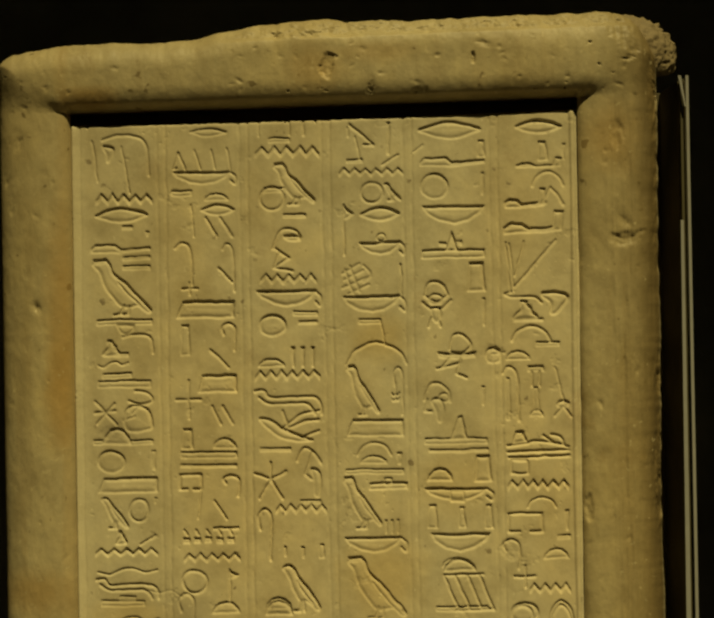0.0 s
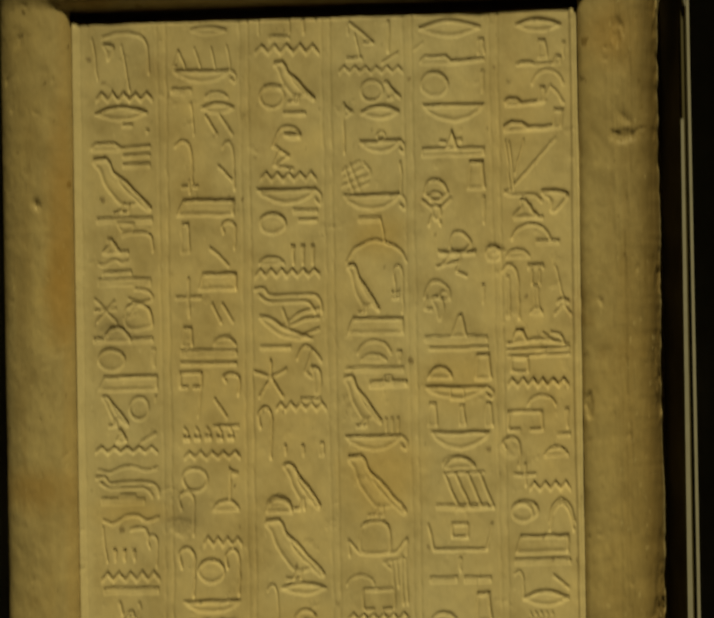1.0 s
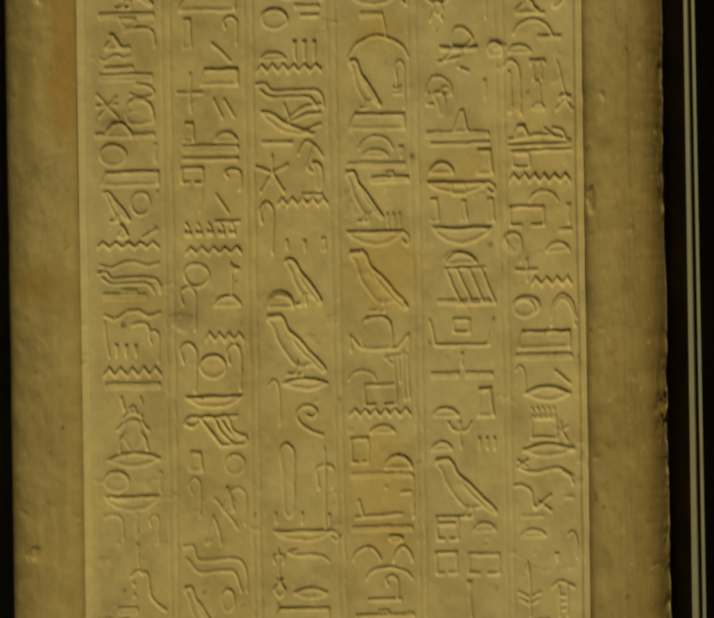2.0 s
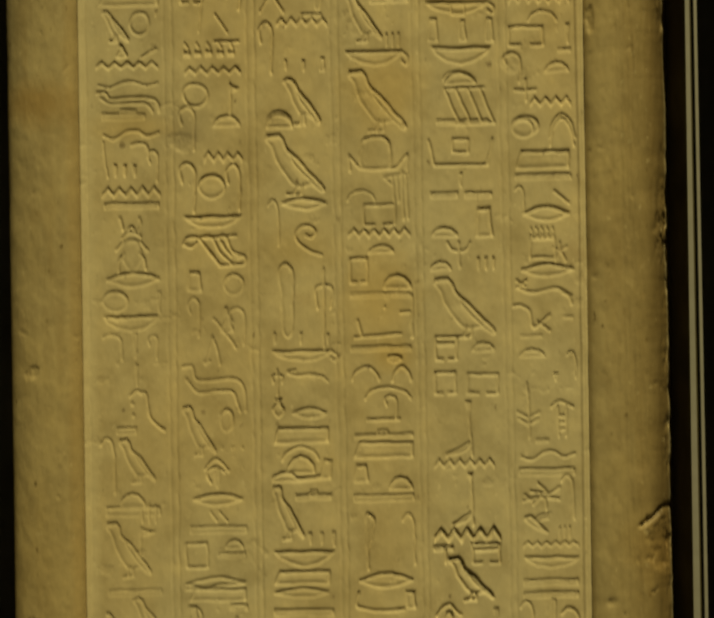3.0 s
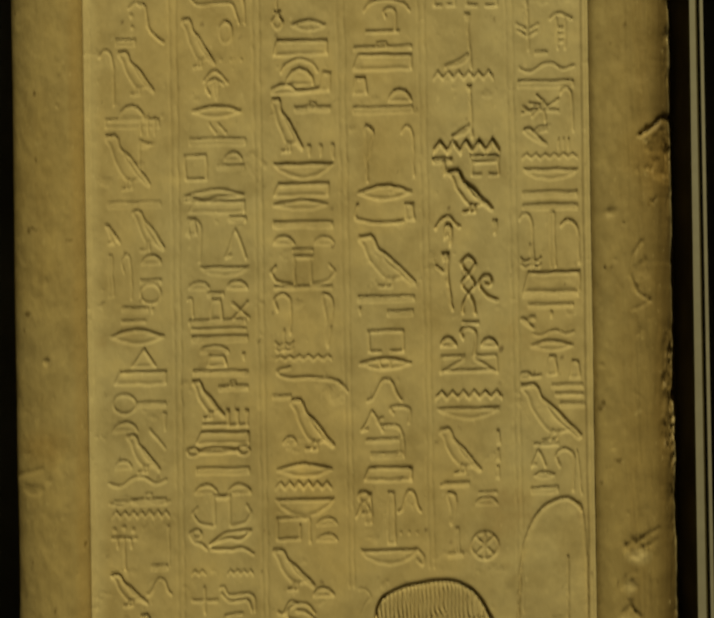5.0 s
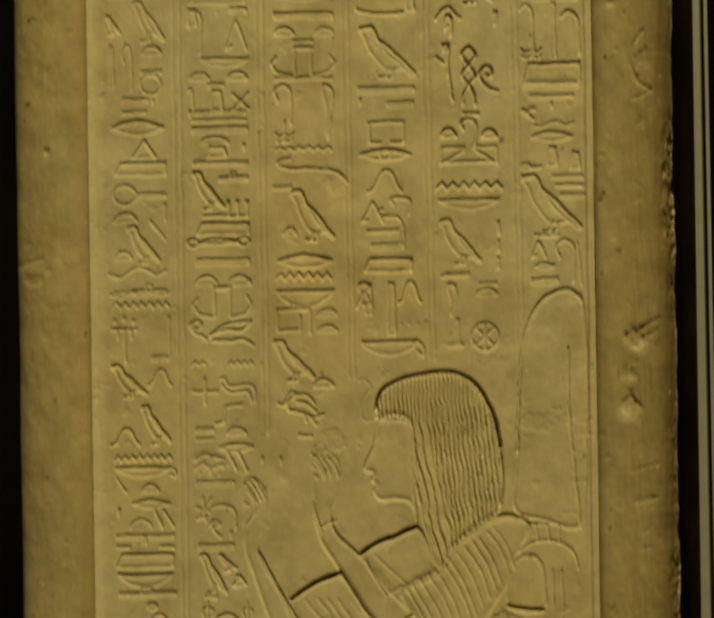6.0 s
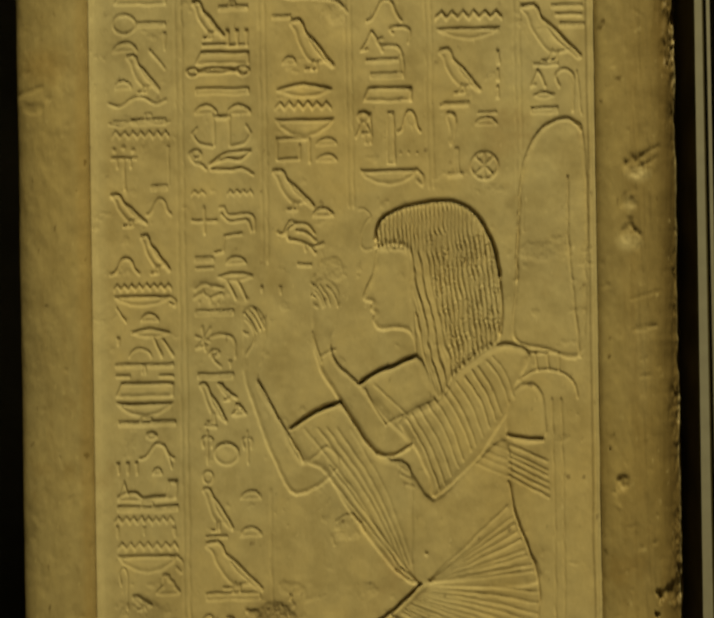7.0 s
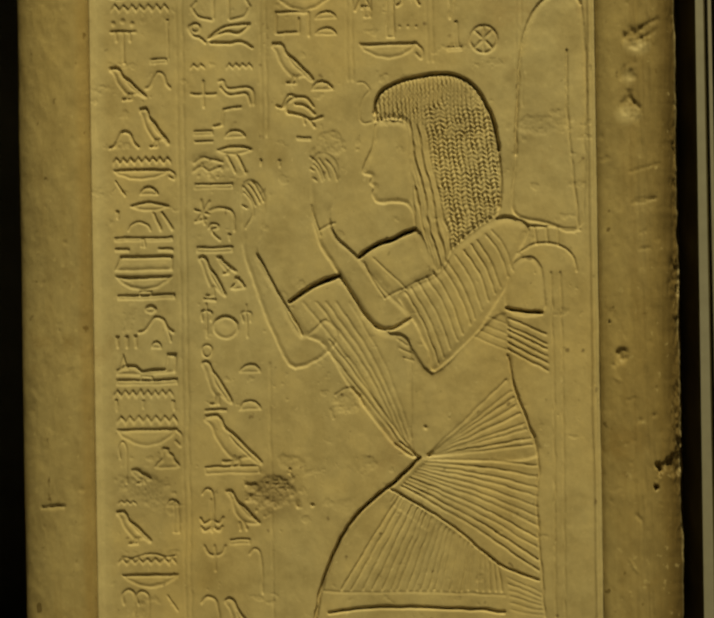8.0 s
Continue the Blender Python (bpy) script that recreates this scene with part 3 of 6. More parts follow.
# ---- the carver's signs, each drawn in a box of 100 x 100 ----
# S sunk shape, C sunk rounded shape, f faint rounded shape, o sunk oval, l cut line, c curved cut line, L closed cut line, g cut ring, d drilled dot
SIGNS = {
    "mouth": "C 0 52 12 32 30 12 50 3 70 12 88 30 100 50 88 70 70 90 50 98 30 90 12 70",
    "eye": "C 0 52 12 32 30 12 50 3 70 12 88 30 100 50 88 70 70 90 50 98 30 90 12 70; g 50 50 10 30",
    "bar": "S 0 0 100 0 100 100 0 100",
    "line": "l 0 60 100 40",
    "basket": "S 0 0 100 0 92 40 74 80 50 98 26 80 8 40",
    "handled_basket": "S 0 0 97 0 88 45 70 84 50 98 28 84 8 45; c 92 2 104 40 103 96 95 70",
    "bread": "S 0 100 6 55 25 14 50 0 75 14 94 55 100 100",
    "arc": "c 0 100 14 38 50 0 86 38 100 100",
    "disc": "o 50 50 50 50",
    "ring": "g 50 50 48 48",
    "bird": "S 1 1 24 -1 27 7 2 10; C 0 9 8 2 22 0 31 8 38 25 58 42 78 65 100 90 94 97 77 85 62 88 47 85 32 68 18 45 11 23; c 44 42 58 60 80 82; l 53 82 48 99 36 100; l 62 84 60 99 50 100",
    "hunched_bird": "C 0 8 16 0 32 6 44 25 72 53 100 92 92 100 62 82 44 80 28 58 14 26; c 40 36 52 56 80 86; l 48 80 46 100 30 100; l 56 82 56 100",
    "step_line": "c 0 10 14 8 24 36 60 34 88 36 98 60 100 100; c 6 34 24 60 60 58 80 62 90 100",
    "upright": "C 8 12 50 0 92 14 92 42 80 100 30 100 22 42",
    "trough": "l 0 0 8 100 92 100 100 0; L 38 0 62 0 62 50 38 50",
    "flying_bird": "C 0 20 26 6 48 22 70 50 100 86 76 84 44 66 20 46; c 44 30 70 4 98 0; c 50 40 76 20 100 18",
    "reed": "C 46 0 88 10 82 36 64 60 44 62 48 34; l 54 60 54 100",
    "hook": "c 0 12 34 0 78 6 96 30 100 100",
    "crook": "c 12 40 0 14 40 0 80 14 84 50 78 100",
    "feather": "C 22 0 84 6 100 30 84 64 62 100 40 100 40 52 16 20",
    "post": "S 15 0 85 0 100 100 0 100",
    "long_leg": "S 64 0 86 0 80 20 72 14; l 77 18 86 100; c 76 78 62 88 0 100; c 74 76 56 82 0 97",
    "arm": "S 0 60 8 14 40 14 50 58 100 40 100 70 50 96 0 96",
    "raised_arm": "S 0 72 14 52 32 54 42 76 80 68 84 0 100 4 96 86 40 96 0 96",
    "cobra": "c 20 0 0 16 16 40 52 44 84 56 100 100",
    "wave_line": "c 0 60 20 84 42 30 60 24 80 66 100 40",
    "frame": "L 0 0 100 0 100 100 0 100",
    "house": "l 0 100 0 0 100 0 100 100; l 0 100 34 100; l 64 100 100 100",
    "tick": "S 18 0 82 0 66 100 36 100",
    "ticks": "S 0 0 16 0 12 100 4 100; S 42 0 58 0 54 100 46 100; S 84 0 100 0 96 100 88 100",
    "slants": "l 0 0 40 100; l 52 0 100 100",
    "fall": "l 0 0 100 100",
    "rise": "l 0 100 100 0",
    "star": "l 50 45 50 0; l 50 45 0 30; l 50 45 100 24; l 50 45 12 100; l 50 45 88 100",
    "cross": "l 50 0 50 100; l 0 50 100 50",
    "saltire": "l 0 8 100 92; l 96 0 6 100",
    "seated": "C 36 0 62 2 64 20 80 36 86 60 100 80 96 100 8 100 16 72 34 48 32 22",
    "roll": "S 0 36 100 30 100 84 0 90; L 40 0 58 0 58 52 40 52",
    "flag": "l 18 0 18 100; S 18 0 92 16 18 30",
    "legs": "c 48 0 26 50 0 96; c 48 0 74 40 100 100; l 0 96 26 88",
    "spiral": "c 100 100 52 82 14 42 28 8 60 4 78 22 64 40 46 34",
    "slab": "S 10 0 100 0 100 100 0 100",
    "pot": "C 22 0 78 0 68 20 100 60 50 100 0 60 32 20",
    "plant": "l 50 0 50 100; c 50 62 20 74 4 58; c 50 62 80 74 96 58; c 50 88 22 98 8 86; c 50 88 78 98 92 86",
    "rope": "c 50 0 6 14 50 32 94 50 50 66 18 82 6 100; c 50 0 94 14 50 32 6 50 50 66 82 82 94 100",
    "city": "g 50 50 48 48; l 18 18 82 82; l 82 18 18 82; l 50 2 50 98",
    "hill": "c 0 100 18 84 40 10 56 0 72 16 84 70 100 100",
    "triangle": "S 0 100 52 0 100 100",
    "bundle": "l 0 0 30 100; l 22 0 52 100; l 46 0 76 100; l 70 0 100 100; l 0 0 78 0; l 24 100 100 100",
    "balance": "S 34 0 66 0 66 14 34 14; l 37 14 37 92; l 63 14 63 92; c 0 56 10 84 34 96; c 66 96 90 84 100 56; l 0 56 7 38; l 100 56 92 34",
    "meander": "l 0 0 100 0 100 100; l 0 0 0 88 70 88 70 30",
    "table": "S 0 0 100 0 100 26 0 26; S 20 26 34 26 34 100 20 100; S 66 26 80 26 80 100 66 100",
    "mast": "l 0 0 100 0; l 50 0 50 100; l 22 4 22 30; l 78 4 78 30; d 12 -26 9; d 50 -34 10; d 88 -26 9",
    "lotus": "l 50 100 50 30; c 50 40 20 30 4 0; c 50 40 80 30 96 0; l 50 40 50 0",
    "dots": "d 14 50 12; d 50 50 12; d 86 50 12",
    "chick": "C 20 0 40 3 50 22 82 44 100 74 74 84 40 80 22 56 0 14; l 50 80 48 100 32 100; l 64 82 66 100; c 46 34 62 56 84 72",
    "knot": "C 30 0 70 0 90 22 70 44 30 44 10 22; l 40 44 0 100; l 60 44 100 100",
    "stem": "l 50 0 50 100; c 50 20 0 26 10 50; c 50 20 100 26 90 50",
}


def sign(name, u, v, w, h, depth=1.0):
    """Cut one sign into the panel, its box at (u, v), w across and h down, in millimetres."""
    size = min(w, h)
    for piece in SIGNS.get(name, name).split(";"):
        kind, *nums = piece.split()
        a = [float(k) / 100 for k in nums]
        fine = min(1.0, max(0.55, size / 12))
        if kind in "og":
            pts = ring(u + a[0] * w, v + a[1] * h, a[2] * w, a[3] * h)
            if kind == "o":
                sunk(pts, 1.9 * depth, 1.2, 0.75, 3.0, slant=0.62)
            else:
                groove(pts, 1.15 * fine, 1.5 * depth, True)
        elif kind == "d":
            pts = ring(u + a[0] * w, v + a[1] * h, a[2] * size, a[2] * size, 8)
            sunk(pts, 1.1 * depth, 0.7, 0.2, 3)
        else:
            pts = [(u + x * w, v + y * h) for x, y in zip(a[::2], a[1::2])]
            if kind in "cCf":
                pts = curve(pts, kind in "Cf", 8)
            if kind == "f":
                sunk(pts, 1.05 * depth, 1.4 * fine, 0.6, max(2.0, min(4.0, size * 0.3)), slant=0.6)
            elif kind in "SC":
                sunk(pts, 2.1 * depth * (0.65 + 0.35 * fine), 1.2 * fine, 0.76, max(1.5, min(3.2, size * 0.28)), slant=0.62)
            else:
                groove(pts, 1.15 * fine, 1.6 * depth, kind == "L")


def zigzag(u, v, w, h, teeth, depth=1.0):
    """The water sign: a toothed band."""
    top = [(u + w * k / (2 * teeth), v + (h * 0.50 if k % 2 == 0 else 0.0)) for k in range(2 * teeth + 1)]
    low = [(x, y + h * 0.33) for x, y in top[::-1]]
    sunk(top + low, 1.8 * depth, 1.0, 0.5, 1.8, slant=0.6)


def divider(u0, v0, u1, v1, depth=1.0):
    """One ruled line between two columns, slightly unsteady."""
    n = max(2, int((v1 - v0) / 25))
    pts = [(u0 + (u1 - u0) * k / n + 0.25 * math.sin(k * 1.7 + u0), v0 + (v1 - v0) * k / n) for k in range(n + 1)]
    for a in range(0, n, 4):
        groove(pts[a:a + 5], 1.25, 0.75 * depth)


SIGNS["comb"] = "; ".join(f"S {x} 60 {x + 12} 60 {x + 12} 100 {x} 100; l {x + 4} 0 {x + 9} 40" for x in range(0, 100, 20))


def pleats(n, a, b, c, d, half, depth, bend=0.0, skew=1.0):
    """Folds of cloth: n lines from the edge a-b to the edge c-d."""
    for k in range(n):
        t = (k + 0.5 + random.uniform(-0.22, 0.22)) / n
        p, e = (a[0] + (b[0] - a[0]) * t, a[1] + (b[1] - a[1]) * t), t ** skew
        q = (c[0] + (d[0] - c[0]) * e, c[1] + (d[1] - c[1]) * e)
        m = ((p[0] + q[0]) / 2 + bend, (p[1] + q[1]) / 2 - bend)
        pts = curve([p, m, q], False, 6)
        w = window(*bounds(pts), pad=4)
        sl, U, V = w
        s = to_path(U, V, pts, False)
        FIELD[sl] -= 1.5 * depth * (1 - smooth(s / (half * 1.6))) * (0.75 + 0.5 * random.random())


def wig_strands(outline, u_curl, v_curl):
    """Long strands over the crown, tight curls below and behind."""
    sl, U, V = window(*bounds(outline))
    d = to_path(U, V, outline, True)
    inside = within(U, V, outline) * smooth(d / 1.6)
    wob = 1.2 * vnoise(U / 11 + 0 * V, V / 11, 301) + 0.5 * vnoise(U / 4.5 + 0 * V, V / 4.5, 303)
    wob2 = 1.0 * vnoise(U / 7 + 0 * V, V / 7, 307) + 0.4 * vnoise(U / 3 + 0 * V, V / 3, 309)
    drop = np.clip(V - v_curl, 0, 200)
    crown = 1.5 * np.sin((U + 0.6 * wob) * 2 * math.pi / 3.4) * (1 + 0.35 * np.sin((V + wob2) * 2 * math.pi / 3.8))
    hanging = 0.65 * np.sin((U + 1.1 * wob - 0.20 * drop) * 2 * math.pi / 6.4) + 0.4 * np.sin((U + wob - 0.20 * drop) * 2 * math.pi / 3.2)
    fall = smooth((drop - 4) / 14)
    strand = crown * (1 - fall) + hanging * fall
    lock = (U + wob - 0.10 * V) / 4.0
    column = np.floor(lock)
    shift = 0.5 * np.sin(column * 12.9)
    curl = np.abs(np.sin(math.pi * lock)) ** 0.7 * (0.45 + 0.55 * np.abs(np.sin(math.pi * (V + wob2 + shift + 3.0 * np.abs(lock % 2 - 1)) / 3.6))) - 0.6
    curl = curl * (0.85 + 0.5 * vnoise(U / 6 + 0 * V, V / 6, 313))
    lower = smooth((V - v_curl + 20) / 34) * smooth((U - u_curl + 5 - 0.22 * drop) / 6)
    FIELD[sl] += inside * (1.1 * strand * (1 - lower) + 4.3 * curl * lower)


def wear(u, v, rx, ry, depth):
    """A rubbed or broken patch."""
    w = window(u - rx * 1.6, v - ry * 1.6, u + rx * 1.6, v + ry * 1.6)
    if w:
        sl, U, V = w
        d = ((U - u) / rx) ** 2 + ((V - v) / ry) ** 2
        d = d * (1 + 0.6 * fbm(U / 6, V / 6, int(u * 7) % 97 + 300, 3))
        FIELD[sl] -= depth * smooth(1.3 - d) * (0.6 + 0.6 * np.abs(fbm(U / 3.2, V / 3.2, int(v) % 89 + 400, 3, 0.6)))


def inscription():
    """Six columns of signs, read down each column."""
    sign("hook", 26.4, 5.5, 37.7, 33.2, 1.1)
    sign("fall", 18.0, 10.0, 4.1, 33.9, 1.1)
    sign("fall", 42.4, 15.0, 6.0, 38.8, 1.1)
    sign("feather", 25.3, 14.0, 11.3, 13.2, 1.1)
    zigzag(20.1, 53.8, 47.1, 11.3, 5, 1.1)
    sign("mouth", 19.2, 65.0, 44.1, 13.2, 1.1)
    sign("bar", 41.6, 80.9, 8.3, 2.6, 1.1)
    sign("tick", 60.4, 85.3, 4.5, 4.5, 1.1)
    sign("arm", 15.7, 94.8, 49.0, 8.3, 1.1)
    sign("bar", 42.0, 105.9, 22.6, 3.0, 1.1)
    sign("bar", 41.9, 113.4, 22.6, 3.4, 1.1)
    sign("bird", 16.4, 108.4, 48.6, 46.0, 1.1)
    sign("bar", 19.3, 158.1, 46.4, 4.1, 1.1)
    sign("basket", 35.4, 162.7, 15.8, 8.3, 1.1)
    sign("seated", 22.7, 175.3, 15.1, 12.8, 1.1)
    sign("hook", 40.9, 170.7, 24.5, 15.1, 1.1)
    sign("bar", 33.2, 186.3, 12.1, 3.0, 1.1)
    sign("wave_line", 19.9, 191.9, 25.2, 6.0, 1.1)
    sign("bar", 23.5, 202.5, 24.5, 3.8, 1.1)
    sign("bar", 19.6, 208.6, 44.1, 5.3, 1.1)
    sign("bread", 23.1, 247.7, 23.4, 13.6, 1.1)
    sign("bar", 14.7, 257.6, 8.3, 3.8, 1.1)
    sign("bar", 45.6, 257.8, 18.8, 3.8, 1.1)
    sign("disc", 18.2, 266.5, 23.4, 18.8, 1.1)
    sign("tick", 62.0, 267.0, 6.0, 15.8, 1.1)
    sign("slab", 18.3, 289.3, 49.4, 12.1, 1.1)
    sign("hunched_bird", 20.6, 305.0, 22.6, 25.6, 1.1)
    sign("ring", 44.0, 306.8, 16.6, 18.8, 1.1)
    sign("tick", 63.7, 305.9, 3.8, 4.5, 1.1)
    sign("seated", 31.6, 332.9, 9.8, 11.3, 1.1)
    sign("rise", 52.6, 337.0, 12.8, 7.5, 1.1)
    zigzag(15.5, 346.9, 51.3, 8.7, 5, 1.1)
    sign("legs", 84.7, 20.9, 9.8, 14.3, 1.1)
    sign("fall", 102.8, 18.9, 4.5, 15.8, 1.1)
    sign("fall", 116.4, 18.4, 3.0, 15.8, 1.1)
    sign("fall", 129.2, 17.8, 3.0, 18.1, 1.1)
    sign("handled_basket", 83.7, 36.7, 50.5, 10.6, 1.1)
    sign("mouth", 98.3, 0.2, 32.0, 7.5, 1.1)
    sign("bar", 82.8, 51.9, 17.3, 4.5, 1.1)
    sign("bread", 109.9, 54.6, 20.4, 6.0, 1.1)
    sign("mouth", 106.7, 63.6, 28.6, 9.8, 1.1)
    sign("fall", 99.0, 64.1, 2.3, 26.4, 1.1)
    sign("slants", 111.0, 75.0, 21.9, 15.8, 1.1)
    sign("hook", 85.2, 95.6, 13.9, 35.4, 1.1)
    sign("cross", 90.6, 128.8, 12.8, 9.8, 1.1)
    sign("hook", 124.8, 96.9, 9.0, 39.2, 1.1)
    sign("fall", 120.9, 117.2, 11.3, 11.3, 1.1)
    sign("slab", 85.8, 144.1, 47.5, 13.6, 1.1)
    sign("post", 88.4, 163.4, 8.3, 24.9, 1.1)
    sign("crook", 123.1, 162.5, 12.8, 22.6, 1.1)
    sign("fall", 113.0, 184.2, 15.1, 15.1, 1.1)
    sign("slab", 102.9, 205.3, 31.7, 14.3, 1.1)
    sign("cross", 84.6, 209.5, 20.4, 31.7, 1.1)
    sign("slants", 114.5, 231.0, 16.6, 15.1, 1.1)
    sign("post", 87.9, 249.4, 9.8, 16.6, 1.1)
    sign("bread", 114.2, 256.7, 19.6, 9.0, 1.1)
    sign("bar", 86.9, 268.5, 46.7, 5.3, 1.1)
    sign("bar", 86.8, 279.0, 46.7, 2.3, 1.1)
    sign("house", 86.5, 287.1, 17.3, 12.4, 1.1)
    sign("rise", 101.4, 288.0, 3.0, 36.2, 1.1)
    sign("crook", 122.7, 288.4, 15.1, 17.3, 1.1)
    sign("fall", 114.8, 309.4, 9.8, 15.1, 1.1)
    sign("bar", 113.8, 331.3, 20.7, 1.9, 1.1)
    sign("comb", 88.1, 333.3, 46.0, 10.6, 1.1)
    zigzag(88.6, 352.2, 46.7, 9.8, 5, 1.1)
    sign("ring", 86.8, 366.3, 21.1, 19.6, 1.1)
    sign("flag", 124.4, 366.8, 10.6, 25.6, 1.1)
    sign("bar", 164.1, 9.8, 17.3, 3.8, 1.1)
    sign("bar", 155.2, -6.7, 1.5, 15.1, 1.1)
    sign("bar", 180.1, -7.8, 1.9, 16.6, 1.1)
    sign("bar", 192.2, -8.4, 1.9, 17.3, 1.1)
    zigzag(152.6, 16.3, 52.8, 12.1, 5, 1.1)
    sign("bird", 167.3, 30.7, 34.7, 34.7, 1.1)
    sign("ring", 155.8, 50.0, 21.1, 19.6, 1.1)
    sign("bar", 159.7, 50.8, 17.3, 3.8, 1.1)
    sign("bar", 175.2, 72.9, 18.8, 3.0, 1.1)
    zigzag(155.5, 121.8, 46.7, 10.6, 5, 1.1)
    sign("handled_basket", 152.2, 136.1, 51.3, 13.6, 1.1)
    sign("disc", 154.1, 155.5, 22.6, 18.8, 1.1)
    sign("bar", 182.2, 153.3, 20.4, 3.8, 1.1)
    sign("bar", 186.6, 162.0, 15.8, 2.3, 1.1)
    sign("ticks", 180.1, 183.1, 19.6, 16.6, 1.1)
    sign("bread", 152.2, 192.4, 22.6, 6.8, 1.1)
    zigzag(149.7, 201.7, 53.5, 10.6, 6, 1.1)
    sign("step_line", 149.4, 216.8, 55.0, 21.9, 1.1)
    sign("bar", 153.3, 266.4, 25.6, 3.0, 1.1)
    sign("star", 149.1, 278.4, 24.9, 30.1, 1.1)
    zigzag(165.3, 312.7, 42.2, 10.6, 5, 1.1)
    sign("bar", 185.8, 309.8, 17.3, 3.0, 1.1)
    sign("crook", 151.4, 316.7, 12.1, 42.2, 1.1)
    sign("tick", 170.8, 347.9, 3.8, 8.3, 1.1)
    sign("tick", 185.1, 348.1, 4.5, 9.8, 1.1)
    sign("post", 200.9, 346.8, 4.5, 11.3, 1.1)
    sign("hunched_bird", 170.3, 363.2, 30.9, 38.4, 1.1)
    sign("bread", 155.0, 392.3, 23.4, 12.1, 1.1)
    sign("bar", 229.0, 1.3, 1.5, 8.3, 1.1)
    sign("fall", 231.2, -0.8, 19.6, 17.3, 1.1)
    sign("bar", 241.7, 15.9, 9.8, 1.9, 1.1)
    sign("fall", 235.6, 9.7, 3.8, 19.6, 1.1)
    sign("bar", 227.9, 28.5, 13.6, 3.0, 1.1)
    sign("rise", 258.0, 25.2, 13.6, 8.3, 1.1)
    sign("bar", 262.1, -2.0, 2.3, 27.1, 1.1)
    zigzag(221.7, 35.5, 53.5, 9.0, 6, 1.1)
    sign("ring", 239.5, 47.6, 18.8, 17.3, 1.1)
    sign("hunched_bird", 258.4, 48.6, 14.3, 14.3, 1.1)
    sign("flag", 223.2, 66.8, 11.3, 40.7, 1.1)
    sign("mouth", 238.5, 68.0, 33.9, 12.1, 1.1)
    sign("ring", 252.5, 90.6, 6.8, 6.0, 1.1)
    sign("handled_basket", 237.3, 97.4, 36.2, 10.6, 1.1)
    sign("bar", 271.5, 115.8, 1.5, 26.4, 1.1)
    sign("handled_basket", 223.0, 141.8, 50.5, 13.6, 1.1)
    sign("bar", 236.3, 160.6, 18.8, 3.8, 1.1)
    sign("fall", 254.3, 162.3, 4.5, 21.1, 1.1)
    sign("arc", 226.1, 180.3, 49.7, 18.1, 1.1)
    sign("bird", 225.7, 198.9, 27.1, 41.5, 1.1)
    sign("crook", 264.8, 200.9, 9.0, 39.2, 1.1)
    sign("plant", 262.6, 213.7, 7.5, 15.1, 1.1)
    sign("slab", 225.2, 244.3, 47.5, 13.6, 1.1)
    sign("arc", 233.9, 263.1, 27.9, 10.6, 1.1)
    sign("bread", 236.1, 273.7, 21.9, 6.8, 1.1)
    sign("bar", 223.8, 285.0, 48.2, 3.8, 1.1)
    sign("tick", 264.7, 272.1, 7.5, 9.4, 1.1)
    sign("bird", 221.9, 290.9, 30.9, 43.0, 1.1)
    sign("roll", 243.3, 293.5, 31.7, 9.8, 1.1)
    sign("ticks", 255.5, 327.4, 12.1, 11.3, 1.1)
    sign("handled_basket", 222.1, 341.5, 49.7, 12.8, 1.1)
    sign("bird", 223.8, 357.4, 48.2, 51.3, 1.1)
    sign("mouth", 287.8, -2.7, 52.8, 15.8, 1.1)
    sign("arm", 288.9, 26.7, 53.5, 9.0, 1.1)
    sign("post", 336.6, 14.3, 6.8, 14.3, 1.1)
    sign("disc", 289.3, 40.8, 23.4, 21.9, 1.1)
    sign("tick", 338.4, 40.7, 4.5, 18.8, 1.1)
    sign("basket", 290.5, 68.2, 52.0, 15.1, 1.1)
    sign("rise", 283.8, 18.0, 8.3, 5.3, 1.1)
    sign("triangle", 309.0, 89.3, 10.6, 16.6, 1.1)
    sign("bar", 304.4, 98.2, 5.3, 3.0, 1.1)
    sign("bar", 318.0, 97.7, 4.5, 3.0, 1.1)
    sign("bar", 289.2, 104.4, 52.8, 6.8, 1.1)
    sign("post", 326.6, 115.2, 15.8, 24.1, 1.1)
    sign("tick", 338.2, 145.5, 4.5, 22.6, 1.1)
    sign("tick", 336.4, 217.8, 4.5, 15.8, 1.1)
    sign("bar", 289.8, 260.4, 52.0, 4.9, 1.1)
    sign("bar", 292.7, 269.5, 49.0, 2.6, 1.1)
    sign("bread", 291.6, 285.1, 21.1, 10.6, 1.1)
    sign("post", 330.1, 275.1, 15.1, 21.1, 1.1)
    sign("handled_basket", 289.1, 301.9, 54.3, 10.6, 1.1)
    sign("frame", 310.2, 304.9, 11.3, 7.5, 1.1)
    sign("post", 291.1, 315.9, 8.3, 18.8, 1.1)
    sign("post", 316.7, 317.0, 6.0, 18.1, 1.1)
    sign("post", 338.6, 315.9, 6.8, 19.6, 1.1)
    sign("basket", 293.0, 339.6, 49.7, 15.1, 1.1)
    sign("bread", 303.3, 359.9, 27.1, 10.6, 1.1)
    sign("bundle", 303.7, 373.6, 41.5, 29.4, 1.1)
    sign("bar", 296.7, 399.9, 43.7, 3.8, 1.1)
